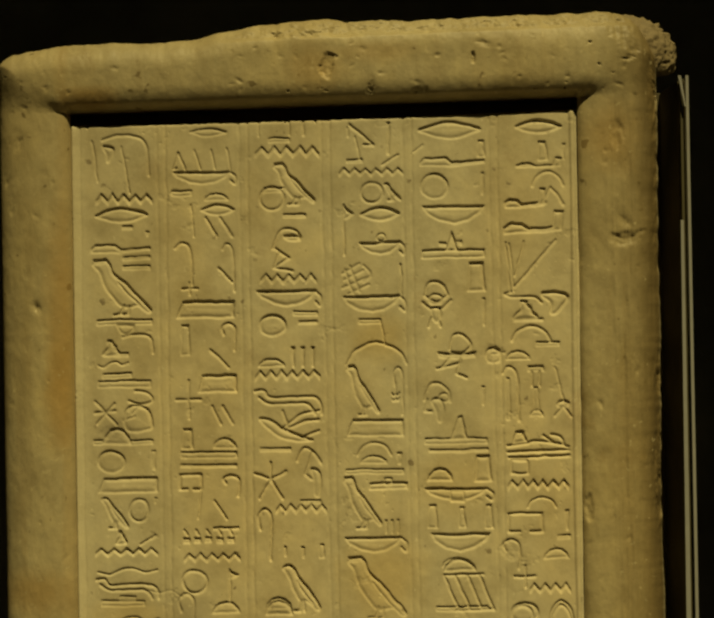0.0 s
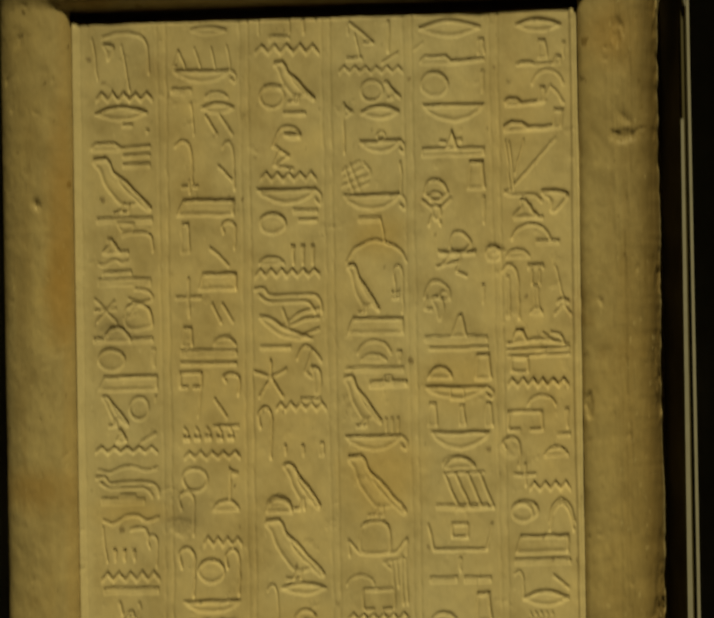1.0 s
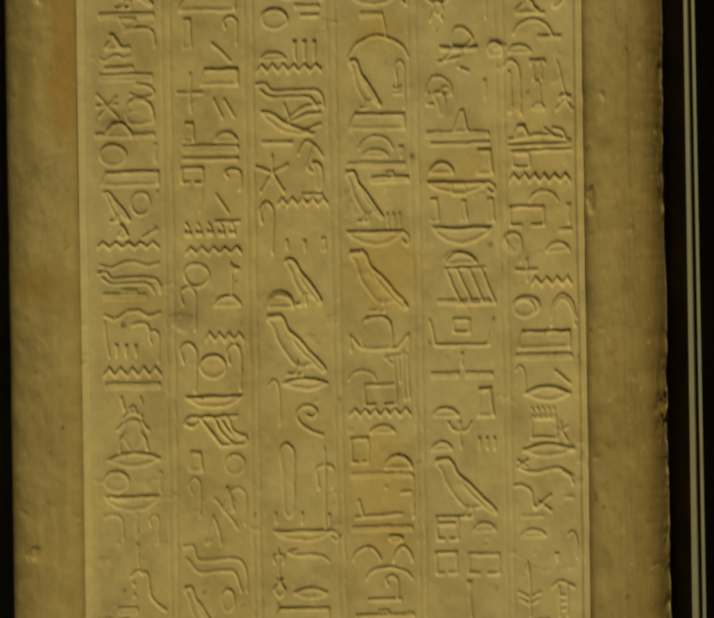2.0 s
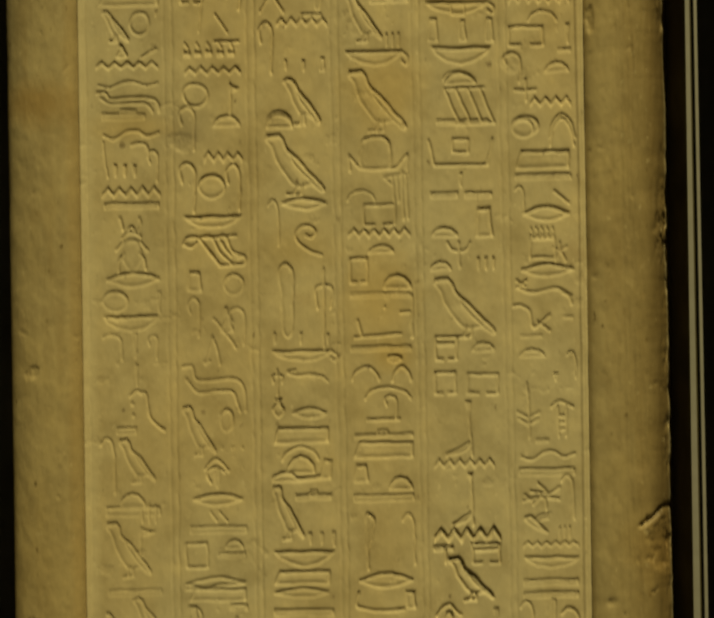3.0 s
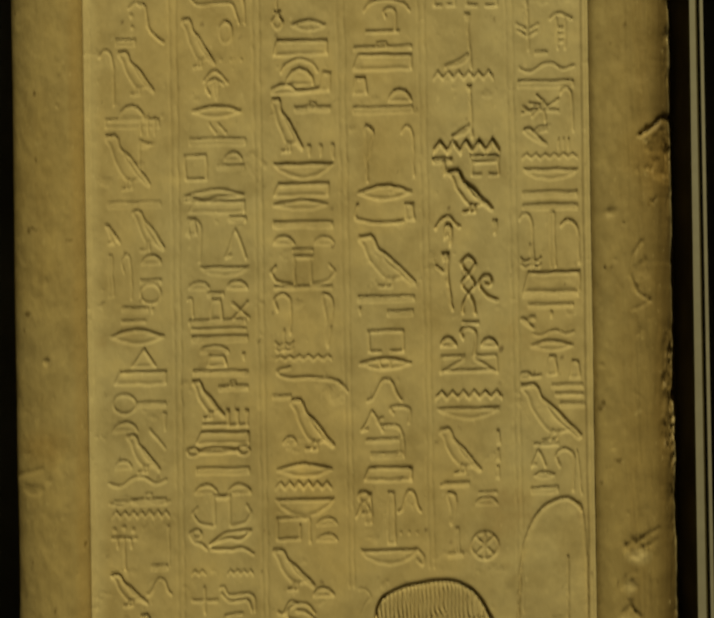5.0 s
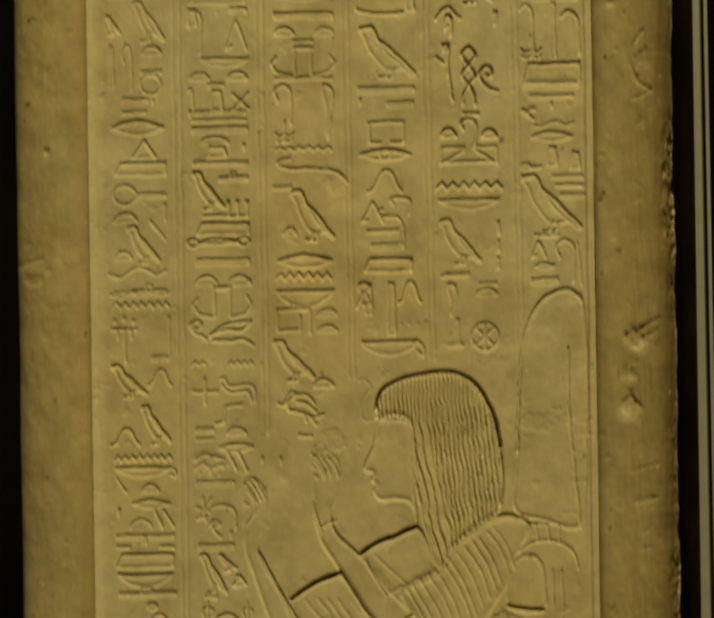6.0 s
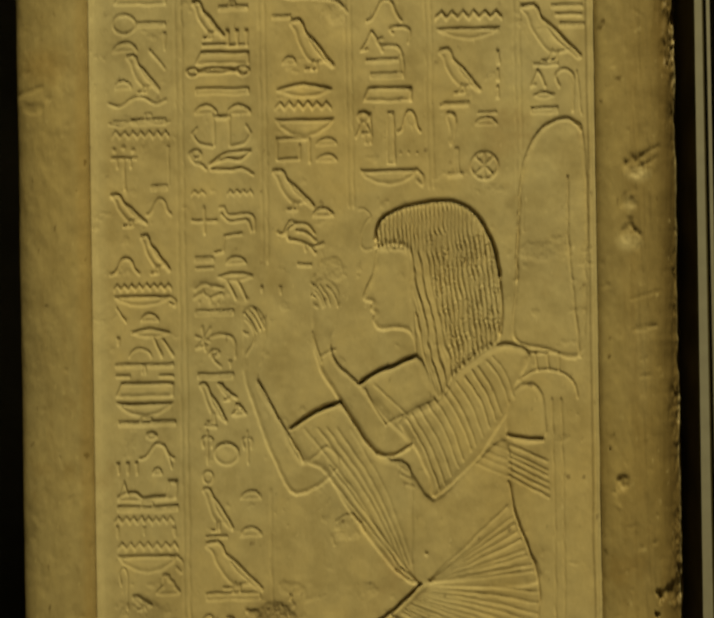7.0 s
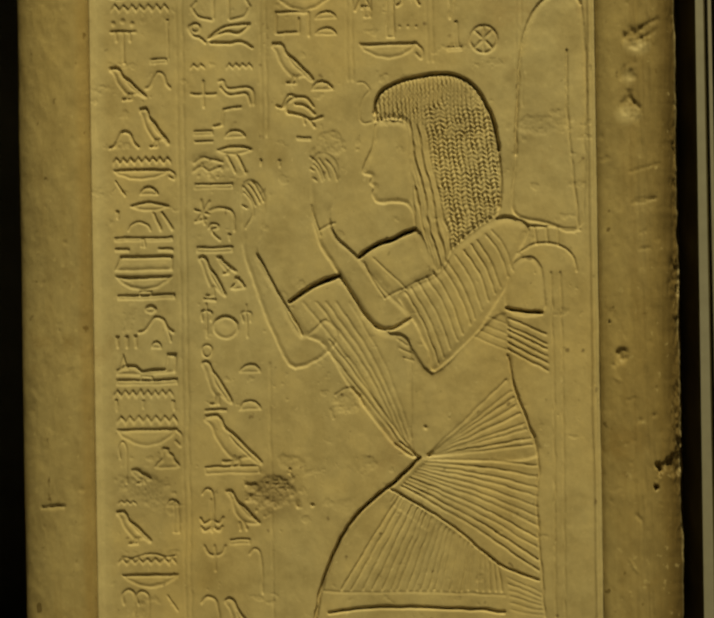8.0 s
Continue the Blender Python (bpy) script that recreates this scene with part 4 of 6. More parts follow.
    sign("mouth", 367.7, -2.3, 39.2, 12.1, 1.1)
    sign("raised_arm", 368.8, 29.4, 38.4, 8.3, 1.1)
    sign("post", 386.3, 15.9, 9.0, 15.8, 1.1)
    sign("tick", 405.9, 18.4, 4.5, 12.8, 1.1)
    sign("arc", 382.1, 40.8, 25.6, 12.1, 1.1)
    sign("legs", 387.9, 54.4, 19.6, 14.3, 1.1)
    sign("raised_arm", 358.5, 54.8, 34.7, 16.6, 1.1)
    sign("raised_arm", 357.5, 73.0, 50.5, 19.6, 1.1)
    sign("fall", 362.1, 100.2, 3.8, 39.6, 1.1)
    sign("fall", 359.1, 99.1, 3.8, 40.7, 1.1)
    sign("rise", 366.0, 98.5, 8.3, 28.6, 1.1)
    sign("rise", 366.0, 97.9, 34.7, 38.4, 1.1)
    sign("cobra", 358.0, 140.0, 30.1, 9.4, 1.1)
    sign("feather", 384.3, 140.3, 26.4, 18.8, 1.1)
    sign("seated", 363.5, 147.5, 20.7, 15.1, 1.1)
    sign("bar", 364.5, 162.6, 24.9, 2.3, 1.1)
    sign("arc", 362.8, 168.7, 32.4, 12.1, 1.1)
    sign("bar", 383.0, 181.7, 19.6, 3.8, 1.1)
    sign("bread", 358.0, 188.9, 20.4, 7.5, 1.1)
    sign("disc", 340.7, 185.5, 14.3, 13.6, 1.1)
    sign("hook", 355.2, 202.3, 12.8, 44.5, 1.1)
    sign("post", 357.4, 211.4, 3.8, 35.4, 1.1)
    sign("table", 375.8, 201.9, 13.6, 17.3, 1.1)
    sign("post", 380.0, 219.3, 5.3, 20.7, 1.1)
    sign("bread", 376.8, 238.1, 12.1, 5.3, 1.1)
    sign("fall", 398.3, 203.0, 8.3, 31.7, 1.1)
    sign("knot", 398.0, 230.9, 13.6, 12.8, 1.1)
    sign("frame", 361.1, 279.3, 13.6, 11.3, 1.1)
    zigzag(357.8, 295.4, 50.5, 11.3, 6, 1.1)
    sign("arc", 374.2, 310.5, 23.4, 8.3, 1.1)
    sign("house", 358.1, 323.9, 27.9, 15.1, 1.1)
    sign("tick", 404.1, 321.4, 5.3, 17.0, 1.1)
    sign("bar", 397.8, 342.5, 11.3, 3.0, 1.1)
    sign("crook", 353.9, 345.6, 15.8, 24.1, 1.1)
    sign("cross", 362.6, 367.6, 17.3, 17.3, 1.1)
    sign("bread", 386.3, 352.9, 21.9, 8.3, 1.1)
    zigzag(374.5, 381.5, 34.7, 10.6, 4, 1.1)
    sign("disc", 359.1, 399.9, 18.8, 15.8, 1.1)
    sign("arc", 390.7, 399.7, 20.4, 23.4, 1.1)
    sign("line", 346.0, 188.6, 11.3, 4.5, 1.1)
    sign("wave_line", 17.0, 362.9, 49.4, 7.5)
    sign("step_line", 15.7, 371.9, 51.3, 17.3)
    sign("bar", 19.2, 390.7, 36.9, 4.5)
    sign("bar", 34.4, 387.0, 14.3, 3.0)
    sign("wave_line", 20.5, 402.9, 46.0, 9.8)
    sign("fall", 20.2, 413.8, 3.8, 29.4)
    sign("ticks", 28.3, 432.9, 19.6, 9.8)
    sign("hook", 43.7, 415.0, 14.3, 12.1)
    sign("crook", 57.8, 421.2, 9.0, 26.4)
    zigzag(19.0, 451.1, 48.2, 11.3, 5)
    sign("bar", 20.3, 464.7, 46.0, 4.5)
    sign("mouth", 20.9, 521.2, 45.2, 13.6, 0.8)
    sign("disc", 17.6, 536.8, 21.9, 18.1, 0.8)
    sign("tick", 62.0, 538.1, 5.3, 18.8, 0.8)
    sign("basket", 17.3, 558.1, 47.5, 13.6, 0.8)
    sign("hook", 18.5, 573.7, 15.1, 20.4, 0.68)
    sign("tick", 41.9, 572.5, 5.3, 20.4, 0.68)
    sign("crook", 55.4, 575.0, 9.0, 19.6, 0.68)
    sign("tick", 43.8, 598.1, 3.8, 18.8, 0.68)
    sign("bar", 28.0, 650.0, 16.6, 6.0, 0.68)
    sign("hook", 14.7, 659.5, 11.3, 45.2, 0.68)
    sign("bird", 29.8, 659.9, 30.1, 36.2, 0.68)
    sign("bread", 30.1, 704.3, 21.1, 12.1, 0.68)
    sign("bar", 18.6, 716.4, 44.5, 7.5, 0.68)
    sign("ticks", 47.2, 715.1, 13.2, 15.1, 0.68)
    sign("bird", 18.1, 729.1, 36.9, 45.2, 0.68)
    sign("flag", 43.1, 733.9, 18.8, 22.6, 0.68)
    sign("bar", 19.1, 785.0, 44.5, 4.5, 0.68)
    sign("bread", 111.1, 392.8, 23.4, 9.8)
    sign("crook", 83.9, 386.3, 15.1, 35.4)
    zigzag(103.8, 422.9, 32.4, 12.1, 4)
    sign("crook", 83.9, 432.2, 14.3, 40.7)
    sign("disc", 98.2, 441.6, 23.4, 20.4)
    sign("crook", 122.3, 434.3, 12.8, 37.7)
    sign("basket", 85.7, 476.3, 49.0, 10.6)
    sign("post", 87.9, 522.0, 12.8, 16.6, 0.8)
    sign("disc", 118.0, 524.0, 17.3, 18.8, 0.8)
    sign("crook", 89.0, 543.9, 10.6, 32.4, 0.8)
    sign("seated", 115.3, 552.6, 10.6, 20.4, 0.8)
    sign("crook", 123.5, 552.7, 14.3, 30.1, 0.8)
    sign("fall", 109.9, 561.6, 18.8, 24.1, 0.8)
    sign("legs", 102.9, 576.5, 12.1, 22.6, 0.8)
    sign("step_line", 83.5, 597.6, 52.0, 40.7, 0.8)
    sign("bird", 83.0, 633.6, 27.1, 40.7, 0.8)
    sign("disc", 113.3, 636.2, 12.1, 19.6, 0.8)
    sign("dots", 112.1, 664.2, 23.4, 9.0, 0.8)
    sign("mouth", 90.4, 705.4, 41.5, 11.3, 0.8)
    sign("slants", 104.5, 721.3, 14.3, 8.3, 0.8)
    sign("bar", 87.7, 733.3, 47.5, 5.3, 0.8)
    sign("frame", 84.4, 747.4, 17.3, 19.6, 0.8)
    sign("bread", 116.2, 744.1, 15.8, 8.3, 0.8)
    sign("bar", 110.7, 755.4, 22.6, 3.8, 0.8)
    sign("slab", 85.4, 784.6, 48.2, 10.6, 0.8)
    sign("post", 83.6, 798.6, 9.8, 15.1, 0.8)
    sign("bar", 119.1, 797.6, 14.3, 4.5, 0.8)
    sign("bread", 155.6, 389.7, 21.9, 9.8)
    sign("bird", 155.0, 409.5, 49.0, 50.5)
    sign("hook", 156.5, 464.2, 8.3, 37.7)
    sign("mouth", 167.3, 461.6, 37.7, 11.3)
    sign("spiral", 175.1, 485.0, 25.6, 24.9)
    sign("upright", 162.3, 515.7, 15.8, 58.0)
    sign("stem", 194.6, 521.4, 13.6, 65.6)
    sign("tick", 158.0, 574.3, 3.8, 9.0)
    sign("tick", 179.9, 573.9, 3.8, 9.8)
    sign("tick", 202.5, 575.0, 3.8, 9.0)
    sign("handled_basket", 157.0, 589.0, 52.8, 9.0)
    sign("stem", 157.5, 604.5, 9.0, 21.9)
    sign("pot", 157.1, 628.6, 10.6, 15.8)
    sign("cobra", 170.4, 604.9, 33.2, 9.8)
    sign("mouth", 173.6, 635.8, 29.4, 9.8)
    sign("slab", 157.5, 652.3, 46.0, 13.6)
    sign("arc", 164.8, 668.8, 30.1, 10.6)
    sign("bread", 167.7, 675.6, 24.9, 15.1)
    sign("raised_arm", 156.3, 679.4, 50.5, 18.8)
    sign("bird", 155.8, 700.3, 26.4, 45.2)
    sign("roll", 175.6, 705.2, 30.1, 8.3)
    sign("tick", 184.8, 739.8, 4.5, 9.8)
    sign("tick", 194.6, 740.0, 4.5, 9.8)
    sign("tick", 204.4, 739.4, 5.3, 12.1)
    sign("basket", 156.7, 754.8, 50.5, 13.6)
    sign("slab", 156.4, 771.3, 46.7, 11.3)
    sign("mouth", 156.2, 784.9, 46.7, 9.0)
    sign("bar", 156.0, 803.0, 49.0, 4.5)
    sign("arc", 222.4, 457.1, 22.6, 8.3)
    sign("house", 235.7, 469.4, 25.6, 16.6)
    zigzag(222.7, 488.2, 50.5, 10.6, 6)
    sign("bread", 238.3, 502.6, 21.9, 6.8)
    sign("house", 223.7, 513.6, 13.6, 19.6)
    sign("bread", 250.0, 526.9, 24.9, 12.1)
    sign("bar", 223.4, 541.8, 49.7, 3.8)
    sign("bar", 222.7, 586.2, 50.5, 3.8)
    sign("disc", 252.7, 593.2, 12.8, 6.8)
    sign("arc", 223.9, 603.4, 21.9, 10.6)
    sign("arc", 257.1, 603.1, 15.1, 12.1)
    sign("arc", 234.2, 620.2, 38.4, 9.8)
    sign("crook", 250.6, 627.8, 11.3, 18.8)
    sign("bar", 235.3, 646.5, 27.9, 2.3)
    sign("roll", 224.6, 656.3, 49.0, 7.5)
    sign("slab", 223.7, 665.4, 49.7, 13.6)
    sign("post", 224.1, 683.9, 12.1, 15.1)
    sign("bread", 252.6, 694.3, 20.4, 11.3)
    sign("bar", 223.8, 709.1, 49.7, 5.3)
    sign("reed", 225.5, 724.0, 17.3, 46.7)
    sign("hook", 263.9, 726.0, 9.8, 41.5)
    sign("mouth", 226.5, 773.2, 46.0, 13.6)
    sign("arc", 302.4, 359.6, 25.6, 6.8)
    sign("trough", 290.1, 416.2, 52.8, 21.1)
    sign("tick", 313.8, 444.1, 5.3, 12.1)
    sign("bar", 291.0, 459.7, 22.6, 4.5)
    sign("bar", 318.9, 460.1, 22.6, 4.5)
    sign("post", 327.6, 473.0, 15.1, 24.1)
    sign("bread", 291.3, 488.3, 21.9, 8.3)
    sign("lotus", 303.8, 501.3, 20.4, 20.4)
    sign("ticks", 328.6, 514.5, 14.3, 9.8)
    sign("bread", 289.3, 516.9, 18.1, 7.5)
    sign("bird", 292.6, 530.8, 50.5, 49.0)
    sign("house", 293.6, 579.5, 17.3, 18.8)
    sign("bar", 293.6, 584.0, 15.1, 3.0)
    sign("bread", 323.0, 584.5, 19.6, 7.5)
    sign("house", 292.3, 608.9, 17.3, 17.3)
    sign("house", 319.5, 610.9, 24.9, 15.8)
    sign("long_leg", 300.8, 633.2, 24.9, 45.2)
    zigzag(290.5, 680.0, 50.5, 10.6, 6)
    sign("long_leg", 305.9, 692.8, 19.6, 43.0, 1.40)
    zigzag(290.4, 736.6, 54.3, 16.6, 5, 2.38)
    sign("bar", 289.4, 752.1, 15.8, 4.5, 2.52)
    sign("bar", 320.4, 750.4, 24.1, 5.3, 2.52)
    sign("house", 321.7, 756.4, 21.9, 10.6, 1.40)
    sign("tick", 296.9, 755.1, 4.5, 12.1, 2.52)
    sign("bird", 301.1, 761.5, 37.7, 36.2, 2.52)
    sign("disc", 359.0, 397.4, 23.4, 17.3)
    sign("arc", 390.6, 396.4, 21.1, 19.6)
    sign("slab", 361.6, 426.3, 45.2, 15.1)
    sign("bar", 361.3, 445.9, 46.7, 4.5)
    sign("hook", 361.0, 456.1, 7.5, 22.6)
    sign("mouth", 366.9, 471.6, 39.9, 13.6)
    sign("fall", 393.5, 459.7, 12.1, 10.6)
    sign("comb", 372.7, 490.4, 22.6, 9.0)
    sign("frame", 373.2, 499.4, 20.4, 15.8)
    sign("star", 392.0, 502.6, 11.3, 15.1)
    sign("mouth", 364.7, 519.1, 44.5, 12.1)
    sign("bread", 362.1, 590.4, 21.9, 6.8)
    sign("hook", 401.9, 593.2, 7.5, 21.9)
    sign("tick", 389.6, 611.1, 6.0, 6.0)
    sign("bar", 375.2, 665.2, 10.6, 3.0)
    sign("wave_line", 362.3, 673.6, 45.2, 9.8)
    sign("bar", 361.3, 689.4, 46.0, 6.0)
    sign("hook", 396.4, 696.4, 9.8, 35.4)
    sign("flying_bird", 364.4, 727.7, 20.4, 17.3)
    sign("ticks", 392.9, 737.8, 9.8, 9.0)
    zigzag(363.3, 749.7, 46.0, 6.8, 6)
    sign("basket", 363.1, 762.5, 46.7, 9.8)
    sign("bar", 362.9, 781.4, 46.0, 4.5)
    sign("bar", 362.7, 791.9, 46.0, 4.5)
    sign("hunched_bird", 38.6, 791.1, 27.1, 33.9, 0.72)
    sign("hunched_bird", 16.7, 803.5, 12.8, 15.8, 0.72)
    sign("post", 19.2, 828.3, 4.5, 34.7, 0.72)
    sign("crook", 31.2, 828.5, 8.3, 36.9, 0.72)
    sign("bread", 46.5, 828.1, 17.3, 9.0, 0.72)
    sign("bar", 45.5, 849.2, 18.1, 3.8, 0.72)
    sign("ring", 45.3, 852.2, 17.3, 17.3, 0.72)
    sign("bar", 29.3, 872.3, 22.6, 3.8, 0.72)
    sign("tick", 53.4, 872.6, 3.8, 4.5, 0.72)
    sign("bar", 29.1, 882.9, 20.4, 2.3, 0.72)
    sign("mouth", 19.9, 889.7, 45.2, 13.6, 0.72)
    sign("triangle", 36.2, 905.6, 22.6, 16.6, 0.72)
    sign("slab", 22.4, 925.2, 43.7, 11.3, 0.72)
    sign("ring", 21.3, 944.6, 19.6, 15.8, 0.72)
    sign("bar", 40.1, 950.9, 25.6, 3.8, 0.72)
    sign("bread", 20.2, 966.4, 21.9, 9.0, 0.72)
    sign("tick", 61.8, 959.4, 4.5, 15.1, 0.72)
    sign("bird", 31.9, 977.2, 27.9, 32.4, 0.72)
    sign("fall", 51.7, 974.4, 12.1, 15.1, 0.72)
    sign("bread", 22.0, 998.8, 15.1, 7.5, 0.72)
    sign("wave_line", 17.3, 1010.3, 47.5, 12.1, 0.72)
    sign("bar", 20.8, 1032.0, 18.8, 2.3, 0.72)
    sign("roll", 35.9, 1027.0, 28.6, 10.6, 0.72)
    sign("crook", 86.0, 800.0, 12.1, 36.2, 0.85)
    sign("bar", 120.1, 798.3, 14.3, 4.5, 0.85)
    sign("legs", 116.8, 808.8, 16.6, 24.1, 0.85)
    sign("basket", 94.6, 839.6, 42.2, 8.3, 0.85)
    sign("bread", 85.4, 851.3, 18.1, 6.8, 1.06)
    sign("bread", 117.0, 851.1, 18.1, 7.5, 1.06)
    sign("bar", 101.1, 860.6, 13.6, 3.8, 1.06)
    sign("post", 102.4, 865.9, 11.3, 17.3, 1.06)
    sign("hook", 84.3, 865.5, 4.5, 15.8, 1.06)
    sign("saltire", 121.2, 869.2, 13.6, 14.3, 1.06)
    sign("bar", 84.9, 883.2, 48.2, 4.5, 1.06)
    sign("bar", 87.1, 890.0, 46.0, 3.0, 1.06)
    sign("bar", 86.9, 896.8, 47.5, 4.5, 1.06)
    sign("bread", 93.6, 904.3, 25.6, 6.8, 1.06)
    sign("post", 98.7, 912.6, 18.1, 9.8, 1.06)
    sign("tick", 128.2, 911.4, 4.5, 5.3, 1.06)
    sign("bar", 88.0, 925.5, 46.0, 3.8, 1.06)
    sign("bird", 86.9, 933.6, 27.1, 31.7, 1.06)
    sign("roll", 108.9, 935.4, 24.9, 7.5, 1.06)
    sign("ticks", 115.3, 958.1, 18.1, 14.3, 1.06)
    sign("bar", 94.9, 970.0, 38.4, 2.3, 1.06)
    sign("slab", 89.4, 976.0, 44.5, 10.6, 1.06)
    sign("bar", 89.0, 1006.1, 44.5, 5.3, 1.06)
    sign("bread", 88.0, 1019.5, 19.6, 8.3, 1.06)
    sign("bread", 115.1, 1019.1, 19.6, 9.0, 1.06)
    sign("balance", 86.2, 1028.7, 48.2, 27.1, 1.06)
    sign("bar", 157.8, 803.7, 48.2, 4.5)
    sign("bread", 156.0, 814.7, 18.8, 7.5)
    sign("bread", 189.2, 815.3, 18.1, 7.5)
    sign("bar", 171.7, 825.5, 17.3, 3.8)
    sign("balance", 154.1, 830.8, 52.8, 25.6)
    sign("bar", 156.9, 856.5, 48.2, 3.0)
    sign("crook", 156.6, 863.0, 15.8, 32.4)
    sign("plant", 156.2, 893.1, 15.8, 17.3)
    sign("feather", 194.2, 862.8, 11.3, 43.0)
    zigzag(156.8, 913.7, 46.7, 6.0, 6)
    sign("cobra", 157.3, 923.6, 58.8, 21.1)
    sign("bar", 153.3, 946.6, 15.8, 3.0)
    sign("bird", 168.0, 950.0, 36.2, 42.2)
    sign("bread", 161.0, 981.4, 12.8, 6.0)
    sign("mouth", 156.1, 1002.7, 46.7, 12.8)
    zigzag(155.1, 1017.7, 46.0, 9.8, 6)
    sign("basket", 154.1, 1032.8, 49.7, 15.8)
    sign("bird", 225.9, 815.3, 47.5, 43.0)
    sign("bar", 225.4, 865.8, 47.5, 4.5, 1.25)
    sign("bar", 249.3, 878.0, 21.9, 4.5, 1.25)
    sign("tick", 225.2, 875.3, 3.8, 6.0, 1.25)
    sign("house", 233.9, 895.2, 28.6, 16.6, 1.25)
    sign("eye", 225.3, 916.3, 44.5, 11.3, 1.25)
    sign("hill", 232.5, 935.1, 28.6, 17.3, 1.25)
    sign("legs", 226.8, 961.3, 18.1, 16.6, 1.25)
    sign("crook", 251.0, 957.2, 19.6, 14.3, 1.25)
    sign("cobra", 240.3, 966.9, 21.1, 15.1, 1.25)
    sign("bar", 230.3, 984.1, 28.6, 3.0, 1.25)
    sign("post", 257.4, 981.3, 5.3, 15.8, 1.25)
    sign("bar", 234.6, 995.5, 27.9, 4.5, 1.25)
    sign("slab", 227.6, 1007.5, 40.7, 12.1, 1.25)
    sign("tick", 337.1, 804.7, 6.0, 12.1, 1.96)
    sign("rope", 311.5, 833.7, 12.1, 47.5, 2.52)
    sign("spiral", 324.2, 849.8, 16.6, 21.1, 2.52)
    sign("bread", 292.6, 900.5, 14.3, 8.3, 1.96)
    sign("bread", 326.6, 901.1, 14.3, 8.3, 1.96)
    sign("crook", 310.0, 893.3, 15.1, 22.6, 1.96)
    sign("bar", 311.7, 888.0, 13.6, 2.3, 1.96)
    zigzag(288.9, 944.5, 55.0, 10.6, 6, 1.4)
    sign("basket", 289.4, 959.6, 53.5, 9.8)
    sign("bird", 291.2, 976.1, 34.7, 37.7)
    sign("post", 338.9, 978.1, 3.0, 12.1)
    sign("post", 338.7, 993.9, 3.0, 9.8)
    sign("post", 338.4, 1007.4, 3.0, 11.3)
    sign("bar", 291.5, 1022.7, 24.1, 2.3)
    sign("hook", 360.3, 799.8, 11.3, 41.5)
    sign("plant", 360.1, 825.5, 18.8, 18.8)
    sign("post", 385.2, 797.9, 5.3, 46.7)
    sign("hook", 394.9, 805.7, 14.3, 35.4)
    sign("slab", 362.0, 847.6, 48.2, 17.3)
    sign("bar", 361.8, 864.9, 47.5, 3.8)
    sign("bar", 366.2, 874.7, 37.7, 3.0)
    sign("tick", 383.4, 880.8, 3.8, 5.3)
    sign("flying_bird", 359.9, 885.0, 12.1, 12.1)
    sign("wave_line", 370.4, 895.1, 33.9, 6.8)
    sign("mouth", 367.2, 904.1, 36.9, 9.0)
    sign("post", 381.3, 917.0, 9.0, 16.6)
    sign("post", 400.1, 921.8, 9.0, 14.3)
    sign("arm", 359.3, 929.5, 18.1, 7.5)
    sign("bar", 384.8, 941.3, 26.4, 3.0)
    sign("bar", 387.7, 948.8, 23.4, 2.3)
    sign("bar", 391.3, 956.4, 21.1, 3.8)
    sign("bird", 358.8, 940.3, 50.5, 47.5)
    sign("bar", 369.7, 990.0, 21.1, 2.3)
    sign("legs", 368.0, 995.9, 11.3, 13.6)
    sign("crook", 388.2, 994.8, 17.3, 35.4)
    sign("mouth", 368.5, 1013.3, 18.8, 6.0)
    sign("bar", 366.8, 1026.1, 22.6, 5.3)
    sign("fall", 405.5, 996.8, 3.0, 35.8)
    sign("wave_line", 17.3, 1031.2, 49.7, 6.0)
    zigzag(19.1, 1040.2, 47.9, 9.0, 7)
    sign("mast", 18.9, 1063.4, 20.4, 25.6)
    sign("tick", 63.7, 1053.4, 4.5, 6.8)
    sign("fall", 65.7, 1059.4, 0.8, 26.4)
    sign("bar", 50.4, 1085.7, 15.1, 3.8)
    sign("bird", 17.0, 1092.8, 30.9, 26.4)
    sign("hill", 47.9, 1097.0, 19.6, 13.6)
    sign("bird", 41.3, 1126.3, 24.9, 32.4)
    sign("hill", 17.0, 1146.3, 23.4, 12.8)
    zigzag(19.0, 1166.9, 48.2, 8.3, 8)
    sign("handled_basket", 18.8, 1177.4, 49.0, 9.0)
    sign("fall", 20.9, 1186.9, 7.5, 12.1)
    sign("bread", 40.4, 1191.8, 15.8, 6.8)
    sign("mouth", 32.7, 1203.9, 32.4, 8.3)
    sign("tick", 19.8, 1211.4, 4.5, 6.4)
    sign("arc", 30.9, 1221.1, 18.1, 6.8)
    sign("slants", 51.3, 1213.9, 15.8, 13.6)
    sign("bar", 19.8, 1233.2, 47.9, 3.4)
    sign("post", 40.5, 1234.3, 4.5, 7.9)
    sign("bar", 19.7, 1242.3, 11.7, 2.6)
    sign("bar", 55.5, 1242.9, 12.1, 2.6)
    sign("slab", 19.1, 1249.0, 48.2, 12.1)
    sign("basket", 19.6, 1265.6, 47.5, 12.1)
    sign("roll", 21.0, 1278.4, 47.5, 7.5)
    sign("disc", 43.4, 1289.8, 9.8, 6.8)
    sign("hill", 38.7, 1300.4, 27.9, 12.1)
